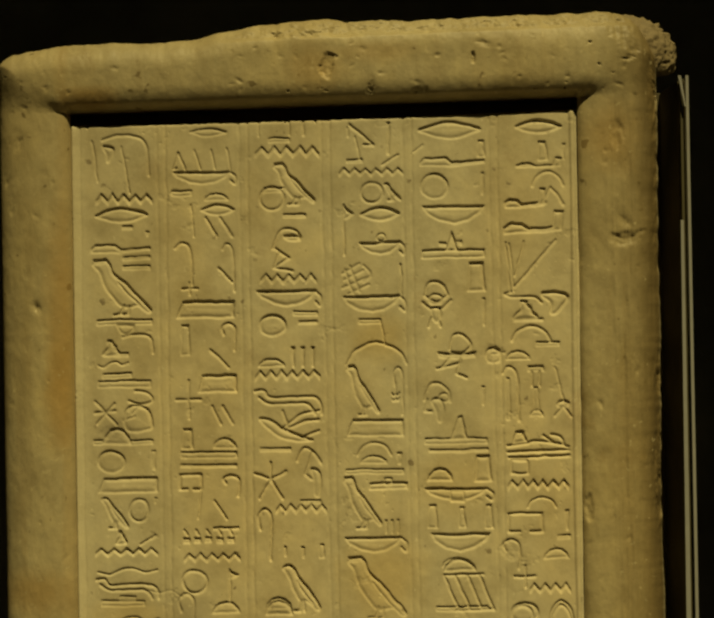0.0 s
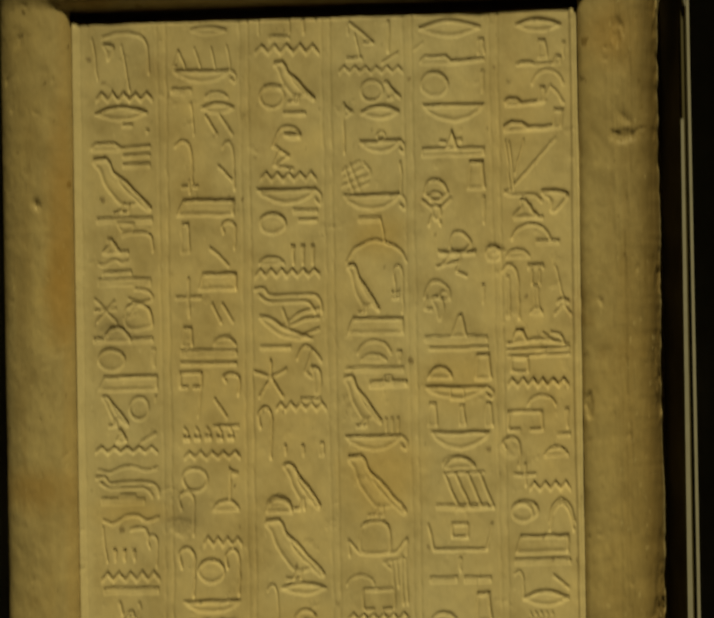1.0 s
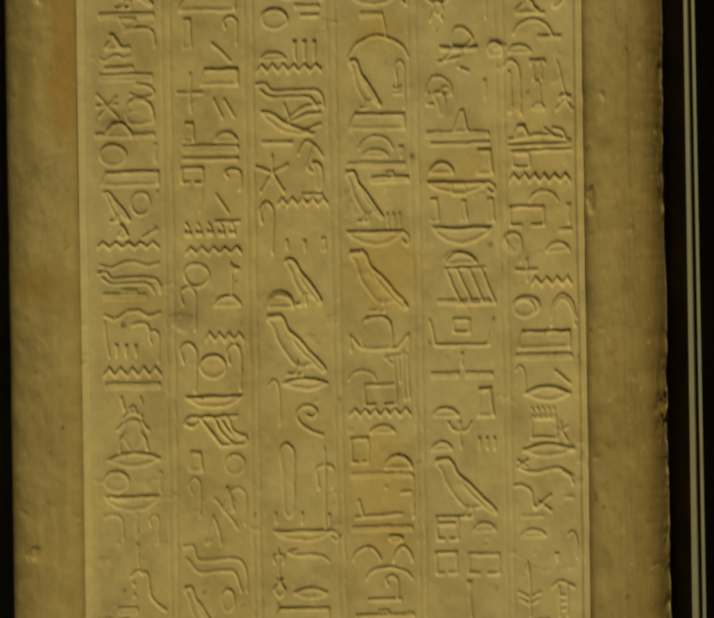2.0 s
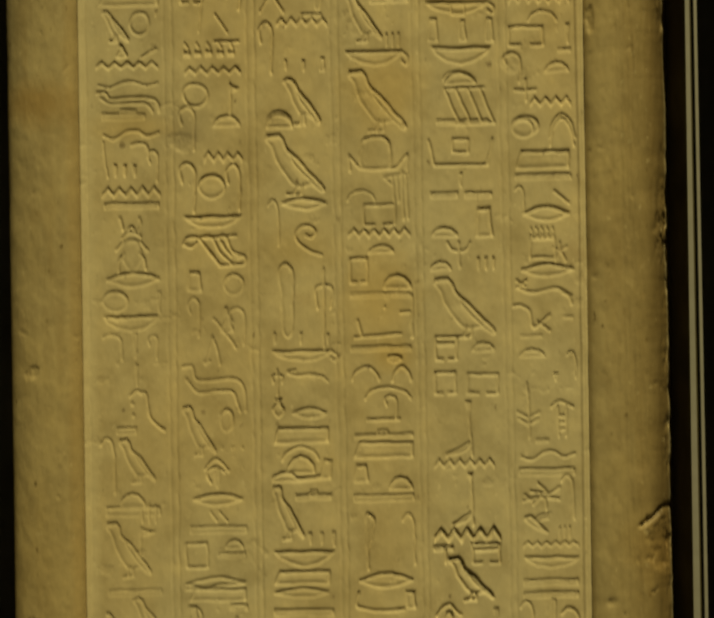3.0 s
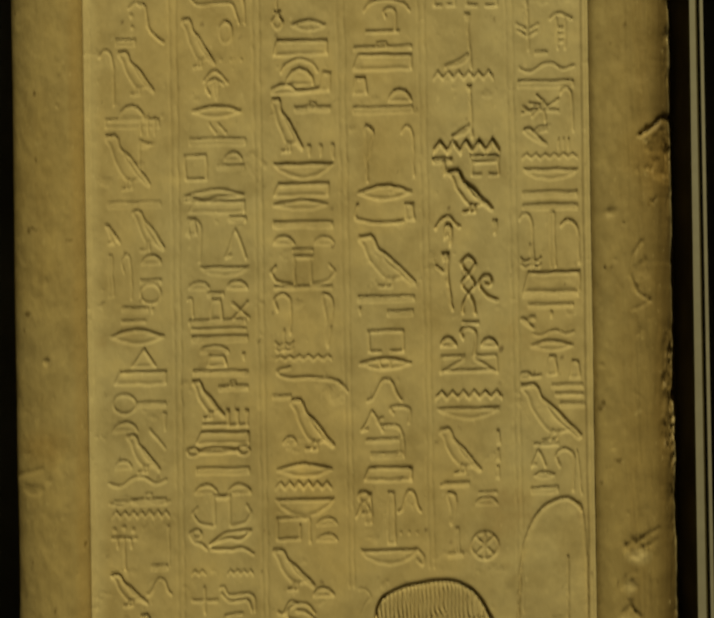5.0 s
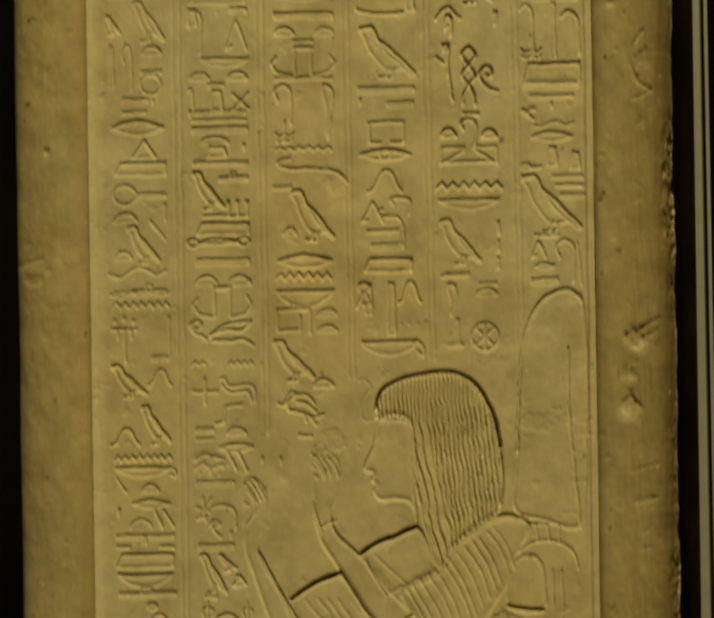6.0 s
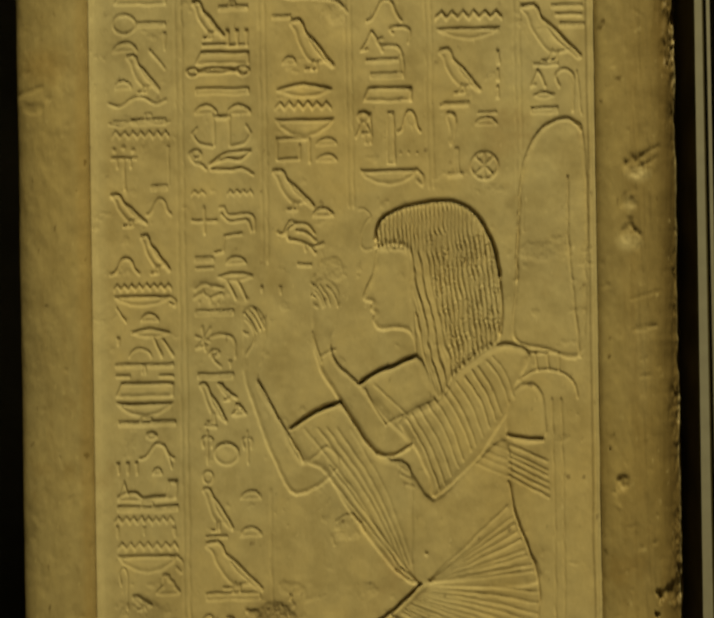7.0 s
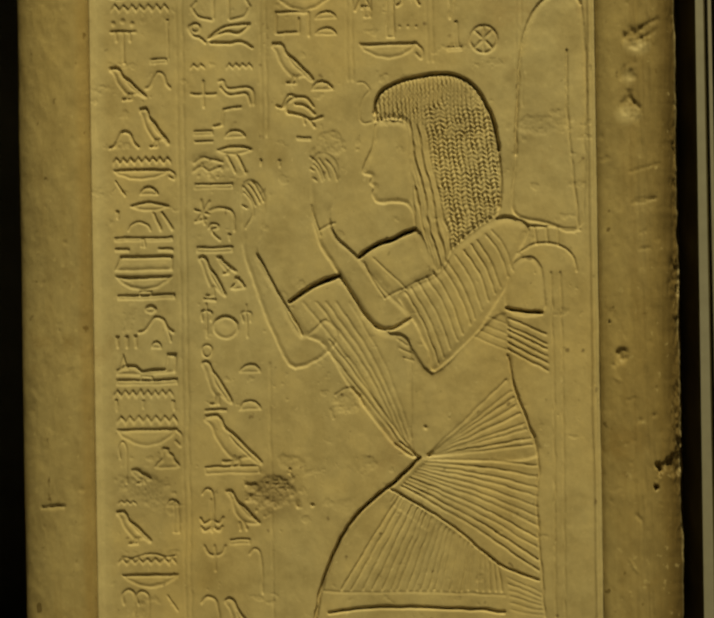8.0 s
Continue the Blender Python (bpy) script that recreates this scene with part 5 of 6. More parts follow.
    sign("fall", 61.2, 1307.4, 3.8, 12.8)
    sign("ticks", 18.9, 1315.1, 18.1, 9.8)
    sign("bread", 48.2, 1320.0, 9.0, 5.7)
    sign("raised_arm", 19.3, 1329.7, 50.5, 18.8)
    sign("triangle", 20.9, 1330.2, 8.3, 13.6)
    sign("roll", 19.1, 1348.5, 50.5, 8.3)
    zigzag(84.3, 1090.0, 12.1, 6.8, 2)
    zigzag(113.6, 1090.5, 21.9, 6.8, 4)
    sign("cross", 84.7, 1105.1, 20.4, 21.1)
    sign("step_line", 108.0, 1103.3, 28.6, 21.9)
    sign("bar", 86.4, 1145.8, 15.8, 3.8)
    sign("bar", 87.1, 1154.1, 15.1, 1.9)
    sign("bread", 112.0, 1145.5, 17.3, 6.8)
    sign("mouth", 105.0, 1158.3, 29.4, 8.3)
    sign("slants", 113.9, 1167.3, 15.1, 13.6)
    sign("bar", 86.5, 1189.7, 31.7, 4.5)
    sign("hook", 98.9, 1210.1, 19.6, 18.8)
    sign("tick", 112.2, 1231.7, 4.5, 5.7)
    sign("bar", 87.2, 1242.4, 30.1, 4.5)
    sign("hunched_bird", 88.3, 1249.9, 22.6, 33.2)
    sign("bird", 103.5, 1250.1, 16.6, 14.3)
    sign("seated", 114.6, 1267.6, 12.8, 9.8)
    sign("bar", 92.5, 1285.3, 9.8, 2.3)
    sign("stem", 90.0, 1289.8, 9.0, 27.1)
    sign("disc", 99.7, 1299.1, 21.1, 19.6)
    sign("stem", 123.9, 1291.1, 7.5, 26.4)
    sign("ring", 90.4, 1323.0, 9.0, 10.6)
    sign("hunched_bird", 89.2, 1336.6, 25.6, 36.2)
    sign("bread", 121.0, 1339.3, 18.1, 7.5)
    sign("meander", 155.7, 1049.0, 27.1, 19.6)
    sign("bread", 188.2, 1048.7, 18.1, 6.0)
    sign("bread", 188.0, 1062.2, 18.1, 6.0)
    sign("bird", 151.4, 1073.9, 34.7, 33.9)
    sign("bread", 184.2, 1105.9, 18.8, 8.3)
    sign("bar", 171.5, 1152.4, 12.1, 3.0)
    sign("tick", 139.5, 1170.7, 3.8, 5.3)
    sign("tick", 155.4, 1170.9, 3.8, 6.0)
    sign("knot", 221.6, 1027.3, 12.8, 21.1, 1.25)
    sign("post", 228.3, 1028.1, 6.8, 26.4, 1.25)
    sign("post", 247.0, 1028.4, 7.5, 43.0, 1.25)
    sign("hill", 256.3, 1027.9, 18.8, 16.6, 1.25)
    sign("dots", 255.8, 1058.8, 18.8, 7.5, 1.25)
    sign("bar", 226.0, 1044.7, 6.8, 3.0, 1.25)
    sign("handled_basket", 224.6, 1075.9, 49.7, 13.6)
    sign("bar", 294.2, 1021.0, 21.9, 2.3)
    sign("feather", 295.4, 1029.2, 9.8, 26.4)
    sign("bar", 322.7, 1028.9, 15.8, 2.3)
    sign("bread", 320.3, 1033.4, 18.8, 6.8)
    sign("city", 316.0, 1062.0, 23.4, 23.4)
    sign("post", 303.2, 1058.7, 3.8, 21.9)
    sign("bar", 297.0, 1079.7, 12.8, 3.4)
    zigzag(16.8, 1359.5, 49.7, 9.0, 8, 0.85)
    sign("tick", 17.4, 1368.2, 3.8, 8.3, 0.85)
    sign("tick", 39.3, 1367.8, 3.8, 7.5, 0.85)
    sign("tick", 64.1, 1368.9, 4.5, 8.3, 0.85)
    zigzag(18.7, 1380.7, 50.5, 9.8, 7, 0.85)
    sign("handled_basket", 18.5, 1392.0, 52.0, 15.1, 0.85)
    sign("crook", 20.4, 1403.0, 7.5, 33.9, 0.85)
    sign("seated", 49.1, 1408.0, 20.4, 16.6, 0.85)
    sign("chick", 30.0, 1425.0, 16.6, 12.1, 0.85)
    zigzag(19.1, 1451.2, 15.1, 4.5, 3, 0.85)
    sign("bread", 59.1, 1451.1, 10.6, 5.7, 0.85)
    sign("bird", 17.3, 1459.6, 28.6, 27.9, 0.85)
    sign("post", 64.1, 1453.4, 5.7, 25.6, 0.85)
    sign("wave_line", 21.4, 1494.5, 45.2, 6.0, 0.85)
    zigzag(18.3, 1499.0, 48.2, 7.5, 7, 0.85)
    sign("basket", 21.1, 1512.6, 47.5, 11.3, 0.85)
    sign("crook", 21.5, 1525.1, 12.1, 28.6, 0.85)
    sign("crook", 32.8, 1526.8, 12.1, 27.1, 0.85)
    sign("fall", 58.5, 1531.0, 8.3, 12.1, 0.85)
    sign("bread", 119.9, 1369.9, 18.8, 7.5, 0.85)
    sign("bar", 91.9, 1377.0, 18.1, 2.3, 0.85)
    sign("bird", 91.5, 1381.0, 46.7, 43.7, 0.85)
    sign("bar", 91.2, 1424.0, 45.2, 6.0, 0.85)
    sign("bar", 105.6, 1419.4, 14.3, 2.3, 0.85)
    sign("hook", 88.4, 1442.5, 9.8, 33.2, 0.85)
    sign("plant", 86.0, 1451.6, 20.4, 26.4, 0.85)
    sign("bar", 110.6, 1484.4, 17.3, 4.1, 0.85)
    sign("lotus", 89.3, 1490.1, 18.8, 19.6, 0.85)
    sign("hook", 126.8, 1492.8, 10.6, 36.9, 0.85)
    sign("hook", 86.9, 1532.2, 14.3, 36.9, 0.85)
    sign("hunched_bird", 105.8, 1532.6, 25.6, 36.9, 0.85)
    sign("l 0 0 100 100; l 90 10 8 92; l 0 50 96 40", 16.8, 225.6, 18.1, 20.3, 1.0)
    sign("c 40 0 85 6 100 26 60 34 20 26; C 6 52 40 36 84 46 100 78 92 100 10 100; l 60 34 30 60; l 0 74 40 66", 40.3, 216.9, 24.1, 33.2, 1.0)
    sign("c 0 100 20 30 45 5 80 10 100 45; C 40 40 86 34 100 58 60 64", 166.0, 84.7, 23.4, 16.6, 1.2)
    sign("l 10 0 84 40 0 85 100 100; l 0 85 30 20", 166.5, 101.3, 15.8, 18.8, 1.2)
    sign("C 0 30 20 32 45 62 75 84 92 96 60 100 35 86 15 60; c 42 58 70 20 100 8; c 46 64 76 40 100 34; l 40 10 50 58; l 76 84 100 70", 152.3, 233.7, 49.7, 27.9, 1.1)
    sign("c 0 24 30 0 70 10 100 30; l 62 8 34 50 60 62; C 56 40 90 46 100 70 88 96 70 90 66 62", 183.5, 266.6, 20.3, 42.2, 1.1)
    sign("l 0 32 60 0; l 6 52 74 22; l 0 80 100 40; l 20 100 92 70; l 26 8 62 92; c 76 6 100 34 74 60; l 10 20 40 100", 223.5, 115.0, 23.4, 24.9, 0.75)
    sign("c 8 32 22 6 45 0 72 8 88 30; c 8 32 50 46 88 30; g 46 40 22 10; l 0 46 30 62; l 100 42 68 62; C 30 58 62 58 66 78 50 92 34 80; l 34 80 22 100; l 56 84 62 100", 289.6, 130.4, 23.4, 37.7, 1.2)
    sign("c 34 34 42 6 64 0 86 24 66 44 36 40; S 4 40 60 46 100 40 98 52 50 56 8 52; l 36 50 12 76 0 78; l 62 50 50 90 76 100; l 12 76 58 66", 300.2, 174.6, 33.2, 36.2, 1.2)
    sign("c 0 42 20 6 55 0 90 20 96 46; C 24 44 50 36 74 54 66 92 50 96 40 70; g 74 36 16 10; l 12 40 0 70 26 70", 289.8, 214.8, 22.6, 33.2, 1.1)
    sign("S 0 100 38 6 60 0 84 100", 311.2, 242.3, 15.8, 18.8, 1.2)
    sign("S 14 4 26 2 32 44 8 48; c 0 56 30 50 44 40 70 48 100 64; l 58 22 74 48; c 70 18 86 30 92 58; l 0 80 100 76; l 2 100 100 97", 358.1, 254.7, 51.2, 22.6, 1.15)
    sign("c 22 38 40 28 60 28 78 36; c 18 0 22 10 26 22; c 74 0 78 12 72 28; c 40 22 50 16 60 22; c 4 60 18 50 26 44; c 96 60 84 52 76 44; c 10 100 14 78 28 66; c 90 96 86 76 72 66; f 30 46 50 40 72 46 80 76 50 100 22 76", 28.5, 477.2, 28.6, 44.5, 1.0)
    sign("c 0 28 6 8 24 6 44 60 60 100; c 28 6 44 2 60 54 80 96; c 54 6 68 2 80 50 98 68; c 0 28 12 36 22 22; c 84 98 100 96 100 72 90 74; l 58 100 86 98; l 12 6 86 2; l 30 20 50 70; l 60 16 78 66", 85.5, 493.2, 51.2, 24.1, 1.0)
    sign("C 4 34 18 6 50 0 82 6 96 34 90 100 10 100", 232.3, 412.2, 27.9, 26.4, 1.1)
    sign("l 0 0 20 86 80 86 100 0; l 0 4 2 100; l 100 4 98 100", 223.7, 428.3, 49.0, 12.8, 1.1)
    sign("l 0 12 100 4; l 36 10 42 64; l 56 10 62 64; l 76 0 80 100; l 94 8 100 100; l 0 12 40 30", 253.3, 442.3, 18.8, 39.2, 0.9)
    sign("l 100 0 100 100; l 0 100 80 92; l 6 58 12 98; l 80 42 98 40 98 100; d 52 28 4", 226.4, 544.4, 48.2, 34.7, 0.95)
    sign("c 4 5 0 60 8 86 50 100 80 92; S 82 0 98 0 100 92 84 92", 224.5, 789.0, 49.7, 16.6, 1.0)
    sign("l 5 0 20 22; l 22 0 5 24; c 8 25 30 42 55 34 80 32 100 56; c 84 42 96 58 100 84", 359.2, 533.7, 47.5, 24.1, 1.1)
    sign("c 0 10 25 8 45 25 50 75 58 90; l 58 90 100 44; l 66 66 100 100", 358.2, 552.9, 30.1, 22.6, 1.1)
    sign("bar", 364.2, 579.0, 17.3, 2.3, 0.6)
    sign("bar", 399.5, 563.7, 8.3, 1.9, 0.6)
    sign("c 0 58 30 18 60 6 95 0; c 0 58 40 34 70 40 95 4; c 4 76 45 82 75 74 100 100", 100.0, 1058.2, 35.4, 19.6, 1.50)
    sign("c 30 0 0 20 20 60 60 70 100 100; g 40 22 26 22", 83.8, 1057.9, 13.6, 15.1, 1.25)
    sign("C 0 4 14 0 22 8 34 28 60 48 96 84 70 88 46 80 24 58 14 26; c 22 14 40 44 70 70; l 40 82 40 100; l 52 82 58 100", 107.8, 1443.5, 30.1, 33.2, 1.0)
    sign("c 0 34 30 2 60 6 100 40; c 8 40 40 28 84 44; f 38 40 62 40 60 80 50 100 36 70; c 10 36 4 60 20 82", 101.4, 678.1, 19.6, 23.4, 0.9)
    sign("c 0 55 20 30 50 8 80 22 100 46; c 0 55 30 82 60 60 100 50; c 0 86 40 100 100 92", 84.1, 775.1, 48.2, 11.3, 0.9)
    sign("l 40 0 62 26; l 20 28 74 38; c 0 62 40 50 100 58; l 26 74 50 44; l 70 42 100 16; l 60 56 62 92; l 4 40 22 60", 364.1, 701.9, 30.1, 23.4, 1.0)
    sign("l 46 0 54 100; l 50 64 0 52; l 50 76 6 64; l 50 64 100 54; l 50 76 94 66", 360.9, 618.9, 17.3, 45.2, 0.9)
    sign("c 0 16 40 0 100 16; l 30 14 34 100; l 72 14 68 100; l 32 42 70 42; l 32 62 68 62; l 34 82 68 82", 387.8, 634.4, 18.8, 28.6, 1.0)
    sign("c 16 50 30 34 50 22 70 36 84 48; g 9 52 9 32; g 90 42 10 36; l 18 62 82 54", 82.6, 987.6, 51.2, 9.8, 1.38)
    sign("S 0 0 44 0 44 14 0 14; S 56 0 100 0 100 14 56 14; l 1 10 0 100; l 99 10 100 100; l 0 100 42 24; l 100 100 60 20; l 8 92 92 90", 293.3, 915.9, 46.7, 14.3, 1.0)
    sign("c 0 34 14 40 24 24 44 8 66 14 80 40; c 24 24 22 52 50 62 76 78 100 70; c 14 38 26 2 44 8; c 40 30 60 36 84 62; l 58 66 62 92; l 70 76 82 100", 155.6, 1117.1, 37.7, 27.1, 1.1)
    sign("c 8 22 30 2 60 12 92 20; c 4 62 28 40 52 60 84 42; d 20 82 7; d 50 74 7; d 76 84 7; d 30 28 6; d 90 54 6", 84.3, 1168.3, 27.9, 18.8, 0.8)
    sign("l 0 42 84 60; l 40 0 52 100; l 84 8 18 82; l 0 92 64 82", 86.4, 1203.4, 14.3, 19.6, 1.0)
    sign("c 14 28 34 2 80 4 84 26 40 36 46 62 100 100", 95.9, 1223.2, 10.6, 13.6, 1.0)
    sign("l 0 100 30 96 36 12 100 0", 103.4, 1126.8, 21.9, 15.8, 1.0)
    sign("S 30 0 74 0 70 14 36 14; l 0 22 40 34; C 52 12 68 12 74 60 92 100 76 96 60 70", 290.9, 831.1, 15.1, 47.1, 1.54)
    sign("c 0 36 24 8 56 0 80 22 100 34; C 38 26 64 26 68 62 58 100 50 62 34 74", 291.3, 801.5, 19.6, 24.9, 1.54)
    sign("c 30 4 48 8 54 40 64 72 100 100; d 8 34 6; d 10 62 6; c 0 14 20 0 36 8", 39.4, 619.9, 27.9, 33.9, 0.8)


def column_lines():
    """Paired ruled lines between the columns."""
    divider(71.4, -8.0, 74.0, 1550.6, 0.8)
    divider(78.4, -8.0, 78.2, 1550.6, 1.1)
    divider(139.4, -8.0, 143.1, 1151.8, 0.8)
    divider(146.4, -8.0, 147.3, 1151.8, 1.1)
    divider(207.4, -8.0, 214.9, 1106.6, 0.8)
    divider(214.4, -8.0, 219.1, 1106.6, 1.1)
    divider(275.0, -8.0, 281.1, 1091.5, 0.8)
    divider(282.0, -8.0, 285.3, 1091.5, 1.1)
    divider(346.2, -8.0, 355.1, 1129.2, 0.8)
    divider(353.2, -8.0, 359.3, 1129.2, 1.1)
    divider(146.0, 1340.0, 146.5, 1610.0)
    divider(7.6, -4.0, 3.3, 1607.8, 0.7)


def relief_figure():
    """The standing robed shape in sunk relief, kept plain."""
    wig = curve([(235.2, 1134.9), (240.7, 1117.7), (253.7, 1109.2), (270.3, 1104.9), (288.5, 1102.2), (304.3, 1103.6), (317.0, 1110.9), (328.1, 1125.1), (335.3, 1144.0), (339.5, 1167.4), (339.8, 1193.1), (337.9, 1218.7), (321.1, 1229.7), (301.3, 1246.8), (288.1, 1266.9), (280.8, 1251.7), (273.7, 1225.2), (268.1, 1198.7), (265.6, 1165.5), (263.7, 1144.4), (251.0, 1138.9), (237.4, 1141.0)], True, 4)
    sunk(wig, 2.16, 1.0, 0.5, 5.4)
    profile = curve([(237.4, 1141.0), (235.7, 1153.0), (232.8, 1165.0), (225.4, 1179.2), (226.9, 1184.5), (232.9, 1186.1), (231.3, 1191.4), (235.0, 1195.2), (233.4, 1200.5), (238.6, 1208.1), (258.9, 1208.4), (266.3, 1217.6), (269.1, 1228.9), (265.6, 1165.5), (263.7, 1144.4), (250.9, 1140.4)], True, 4)
    sunk(profile, 1.75, 1.0, 0.6, 4.8)
    forearm = curve([(184.7, 1227.6), (183.2, 1204.9), (183.4, 1171.8), (195.5, 1165.9), (205.1, 1175.9), (204.1, 1197.7), (198.4, 1220.3), (203.5, 1235.4), (221.3, 1253.0), (244.2, 1281.3), (264.9, 1304.2), (242.2, 1313.7), (225.1, 1299.8), (205.2, 1267.9), (190.5, 1245.0)], True, 4)
    sunk(forearm, 2.02, 1.0, 0.6, 4.2, (1188.1, 1242.7))
    far_forearm = curve([(125.2, 1226.6), (125.7, 1192.7), (135.6, 1187.6), (145.2, 1201.3), (141.8, 1226.9), (137.7, 1249.5), (153.8, 1279.9), (173.5, 1316.0), (193.3, 1303.1), (203.6, 1322.9), (167.8, 1344.9), (149.4, 1316.0), (133.5, 1272.0), (126.4, 1249.3)], True, 4)
    sunk(far_forearm, 1.89, 1.0, 0.6, 4.2, (1216.3, 1280.4))
    shawl = curve([(163.4, 1289.1), (203.7, 1267.8), (225.1, 1299.8), (242.2, 1314.0), (259.4, 1319.2), (264.4, 1341.9), (264.0, 1409.7), (272.2, 1418.9), (250.5, 1411.0), (209.8, 1356.9), (193.0, 1326.5), (174.3, 1316.0)], True, 4)
    sunk(shawl, 1.89, 1.0, 0.5, 6.0)
    chest = curve([(221.3, 1253.0), (235.0, 1244.2), (268.4, 1230.4), (280.8, 1251.7), (288.1, 1266.9), (254.0, 1283.7), (264.2, 1304.2), (244.2, 1281.3)], True, 4)
    sunk(chest, 1.62, 1.0, 0.5, 7.2)
    sleeve = curve([(301.3, 1246.8), (320.4, 1230.5), (339.4, 1221.0), (353.7, 1222.7), (363.3, 1232.7), (350.1, 1256.6), (343.7, 1279.1), (330.6, 1298.5), (315.2, 1320.1), (283.1, 1347.9), (277.3, 1330.8), (264.9, 1304.2), (254.0, 1283.7), (288.1, 1266.9)], True, 4)
    sunk(sleeve, 2.16, 1.0, 0.5, 7.2)
    side_sleeve = curve([(344.2, 1298.7), (344.6, 1269.3), (353.9, 1255.9), (366.7, 1255.3), (374.0, 1269.0), (373.5, 1302.2)], True, 4)
    sunk(side_sleeve, 1.17, 1.0, 0.7, 4.8)
    kilt = curve([(268.4, 1420.4), (246.2, 1441.1), (219.5, 1463.3), (200.2, 1491.7), (186.8, 1525.4), (181.9, 1550.5), (179.2, 1627.0), (372.1, 1630.0), (369.7, 1547.1), (368.7, 1513.1), (365.8, 1456.6), (367.4, 1430.2), (336.2, 1422.9), (298.6, 1420.1)], True, 4)
    sunk(kilt, 0.9, 14, 0.2, 16)
    torso = curve([(254.9, 1319.1), (280.8, 1349.7), (315.2, 1320.1), (342.6, 1301.7), (347.1, 1350.7), (356.4, 1382.5), (366.4, 1420.4), (298.5, 1422.3), (264.7, 1417.3), (246.4, 1379.3)], True, 4)
    sunk(torso, 1.5, 3.0, 0.35, 14)
    slot(curve([(221.3, 1253.0), (235.0, 1243.8), (250.9, 1237.7), (268.4, 1230.8)]), 1.25, 8.5)  # shoulder_line
    slot(curve([(163.4, 1288.7), (184.0, 1276.6), (204.5, 1267.8)]), 1.3, 8.5)  # shawl_line
    slot(curve([(343.4, 1297.2), (357.0, 1299.6), (372.8, 1301.4)]), 1.1, 7.5)  # sleeve_line
    slot(curve([(269.1, 1420.4), (246.2, 1441.1), (219.5, 1463.3), (200.2, 1491.7), (186.8, 1525.4), (182.6, 1542.0), (180.6, 1558.0)]), 1.2, 7.5)  # kilt_line
    cut(curve([(244.6, 1445.6), (267.8, 1458.8), (297.6, 1478.1), (334.8, 1508.8), (366.3, 1522.2)]), 0.85, 3.59)  # apron_line
    slot(curve([(236.0, 1134.2), (240.7, 1117.7), (253.7, 1109.2), (270.3, 1104.9), (288.5, 1102.2), (304.3, 1103.6), (317.0, 1110.9), (328.1, 1125.1), (335.3, 1144.0), (338.7, 1165.9)]), 1.0, 7.0)  # wig_line
    cut(curve([(205.2, 1267.9), (225.1, 1299.8), (242.2, 1313.7), (264.2, 1304.2)]), 0.8, 3.51)  # elbow_line
    cut(curve([(137.7, 1249.5), (153.8, 1279.9), (173.5, 1316.0)]), 0.8, 2.96)  # far_elbow
    cut(curve([(343.6, 1336.4), (348.5, 1362.1), (356.4, 1382.5), (365.1, 1408.3), (367.7, 1431.0), (365.8, 1456.6), (368.7, 1513.1), (371.1, 1553.5)]), 0.9, 2.26)  # back_line
    cut(curve([(222.8, 1108.3), (228.1, 1108.4), (232.5, 1114.5), (227.9, 1120.8), (223.9, 1134.0), (226.8, 1141.6), (233.6, 1140.9)]), 0.7, 1.01)  # brow_ornament
    cut(curve([(192.5, 1547.3), (217.5, 1543.9), (243.9, 1542.8), (281.5, 1544.2), (319.2, 1546.3), (338.0, 1548.8)]), 1.2, 4.50)  # hem_line
    cut(curve([(186.8, 1529.1), (221.4, 1530.4), (281.7, 1531.4), (338.2, 1534.5)]), 1.0, 0.6)  # hem_upper
    cut(curve([(353.2, 1251.3), (369.2, 1244.0), (388.0, 1245.9), (398.4, 1254.3), (402.0, 1267.2)]), 0.9, 1.47)  # grip
    cut(curve([(363.4, 1229.6), (384.5, 1230.0), (405.5, 1233.3)]), 1.0, 1.36)  # grip_top
    cut(curve([(367.9, 1230.5), (369.2, 1244.0)]), 1.0, 1.36)  # finger
    cut(curve([(376.9, 1230.6), (378.2, 1244.2)]), 1.0, 1.36)  # finger
    cut(curve([(386.7, 1230.8), (386.5, 1245.1)]), 1.0, 1.36)  # finger
    cut(curve([(380.8, 1268.4), (381.3, 1381.4), (380.1, 1553.7)]), 1.0, 1.13)  # staff_side
    cut(curve([(388.4, 1268.5), (388.9, 1381.6), (387.7, 1553.8)]), 1.0, 1.13)  # staff_side
    cut(curve([(396.2, 1083.9), (395.9, 1099.0), (396.4, 1140.5), (400.9, 1193.3), (404.0, 1231.0)]), 1.2, 2.26)  # fan_right
    cut(curve([(249.0, 1408.0), (254.9, 1413.4), (267.7, 1419.6), (253.5, 1406.6)]), 0.9, 2.4)  # knot
    cut(curve([(182.6, 1169.1), (190.1, 1177.2), (193.7, 1187.8)]), 0.8, 1.40)  # fingers
    cut(curve([(185.6, 1175.6), (190.0, 1181.7), (192.1, 1189.3)]), 0.8, 1.40)  # fingers
    cut(curve([(189.4, 1171.1), (195.3, 1179.5), (198.2, 1187.1)]), 0.8, 1.40)  # fingers
    cut(curve([(195.4, 1172.0), (201.3, 1179.6), (204.9, 1188.7)]), 0.8, 1.40)  # fingers
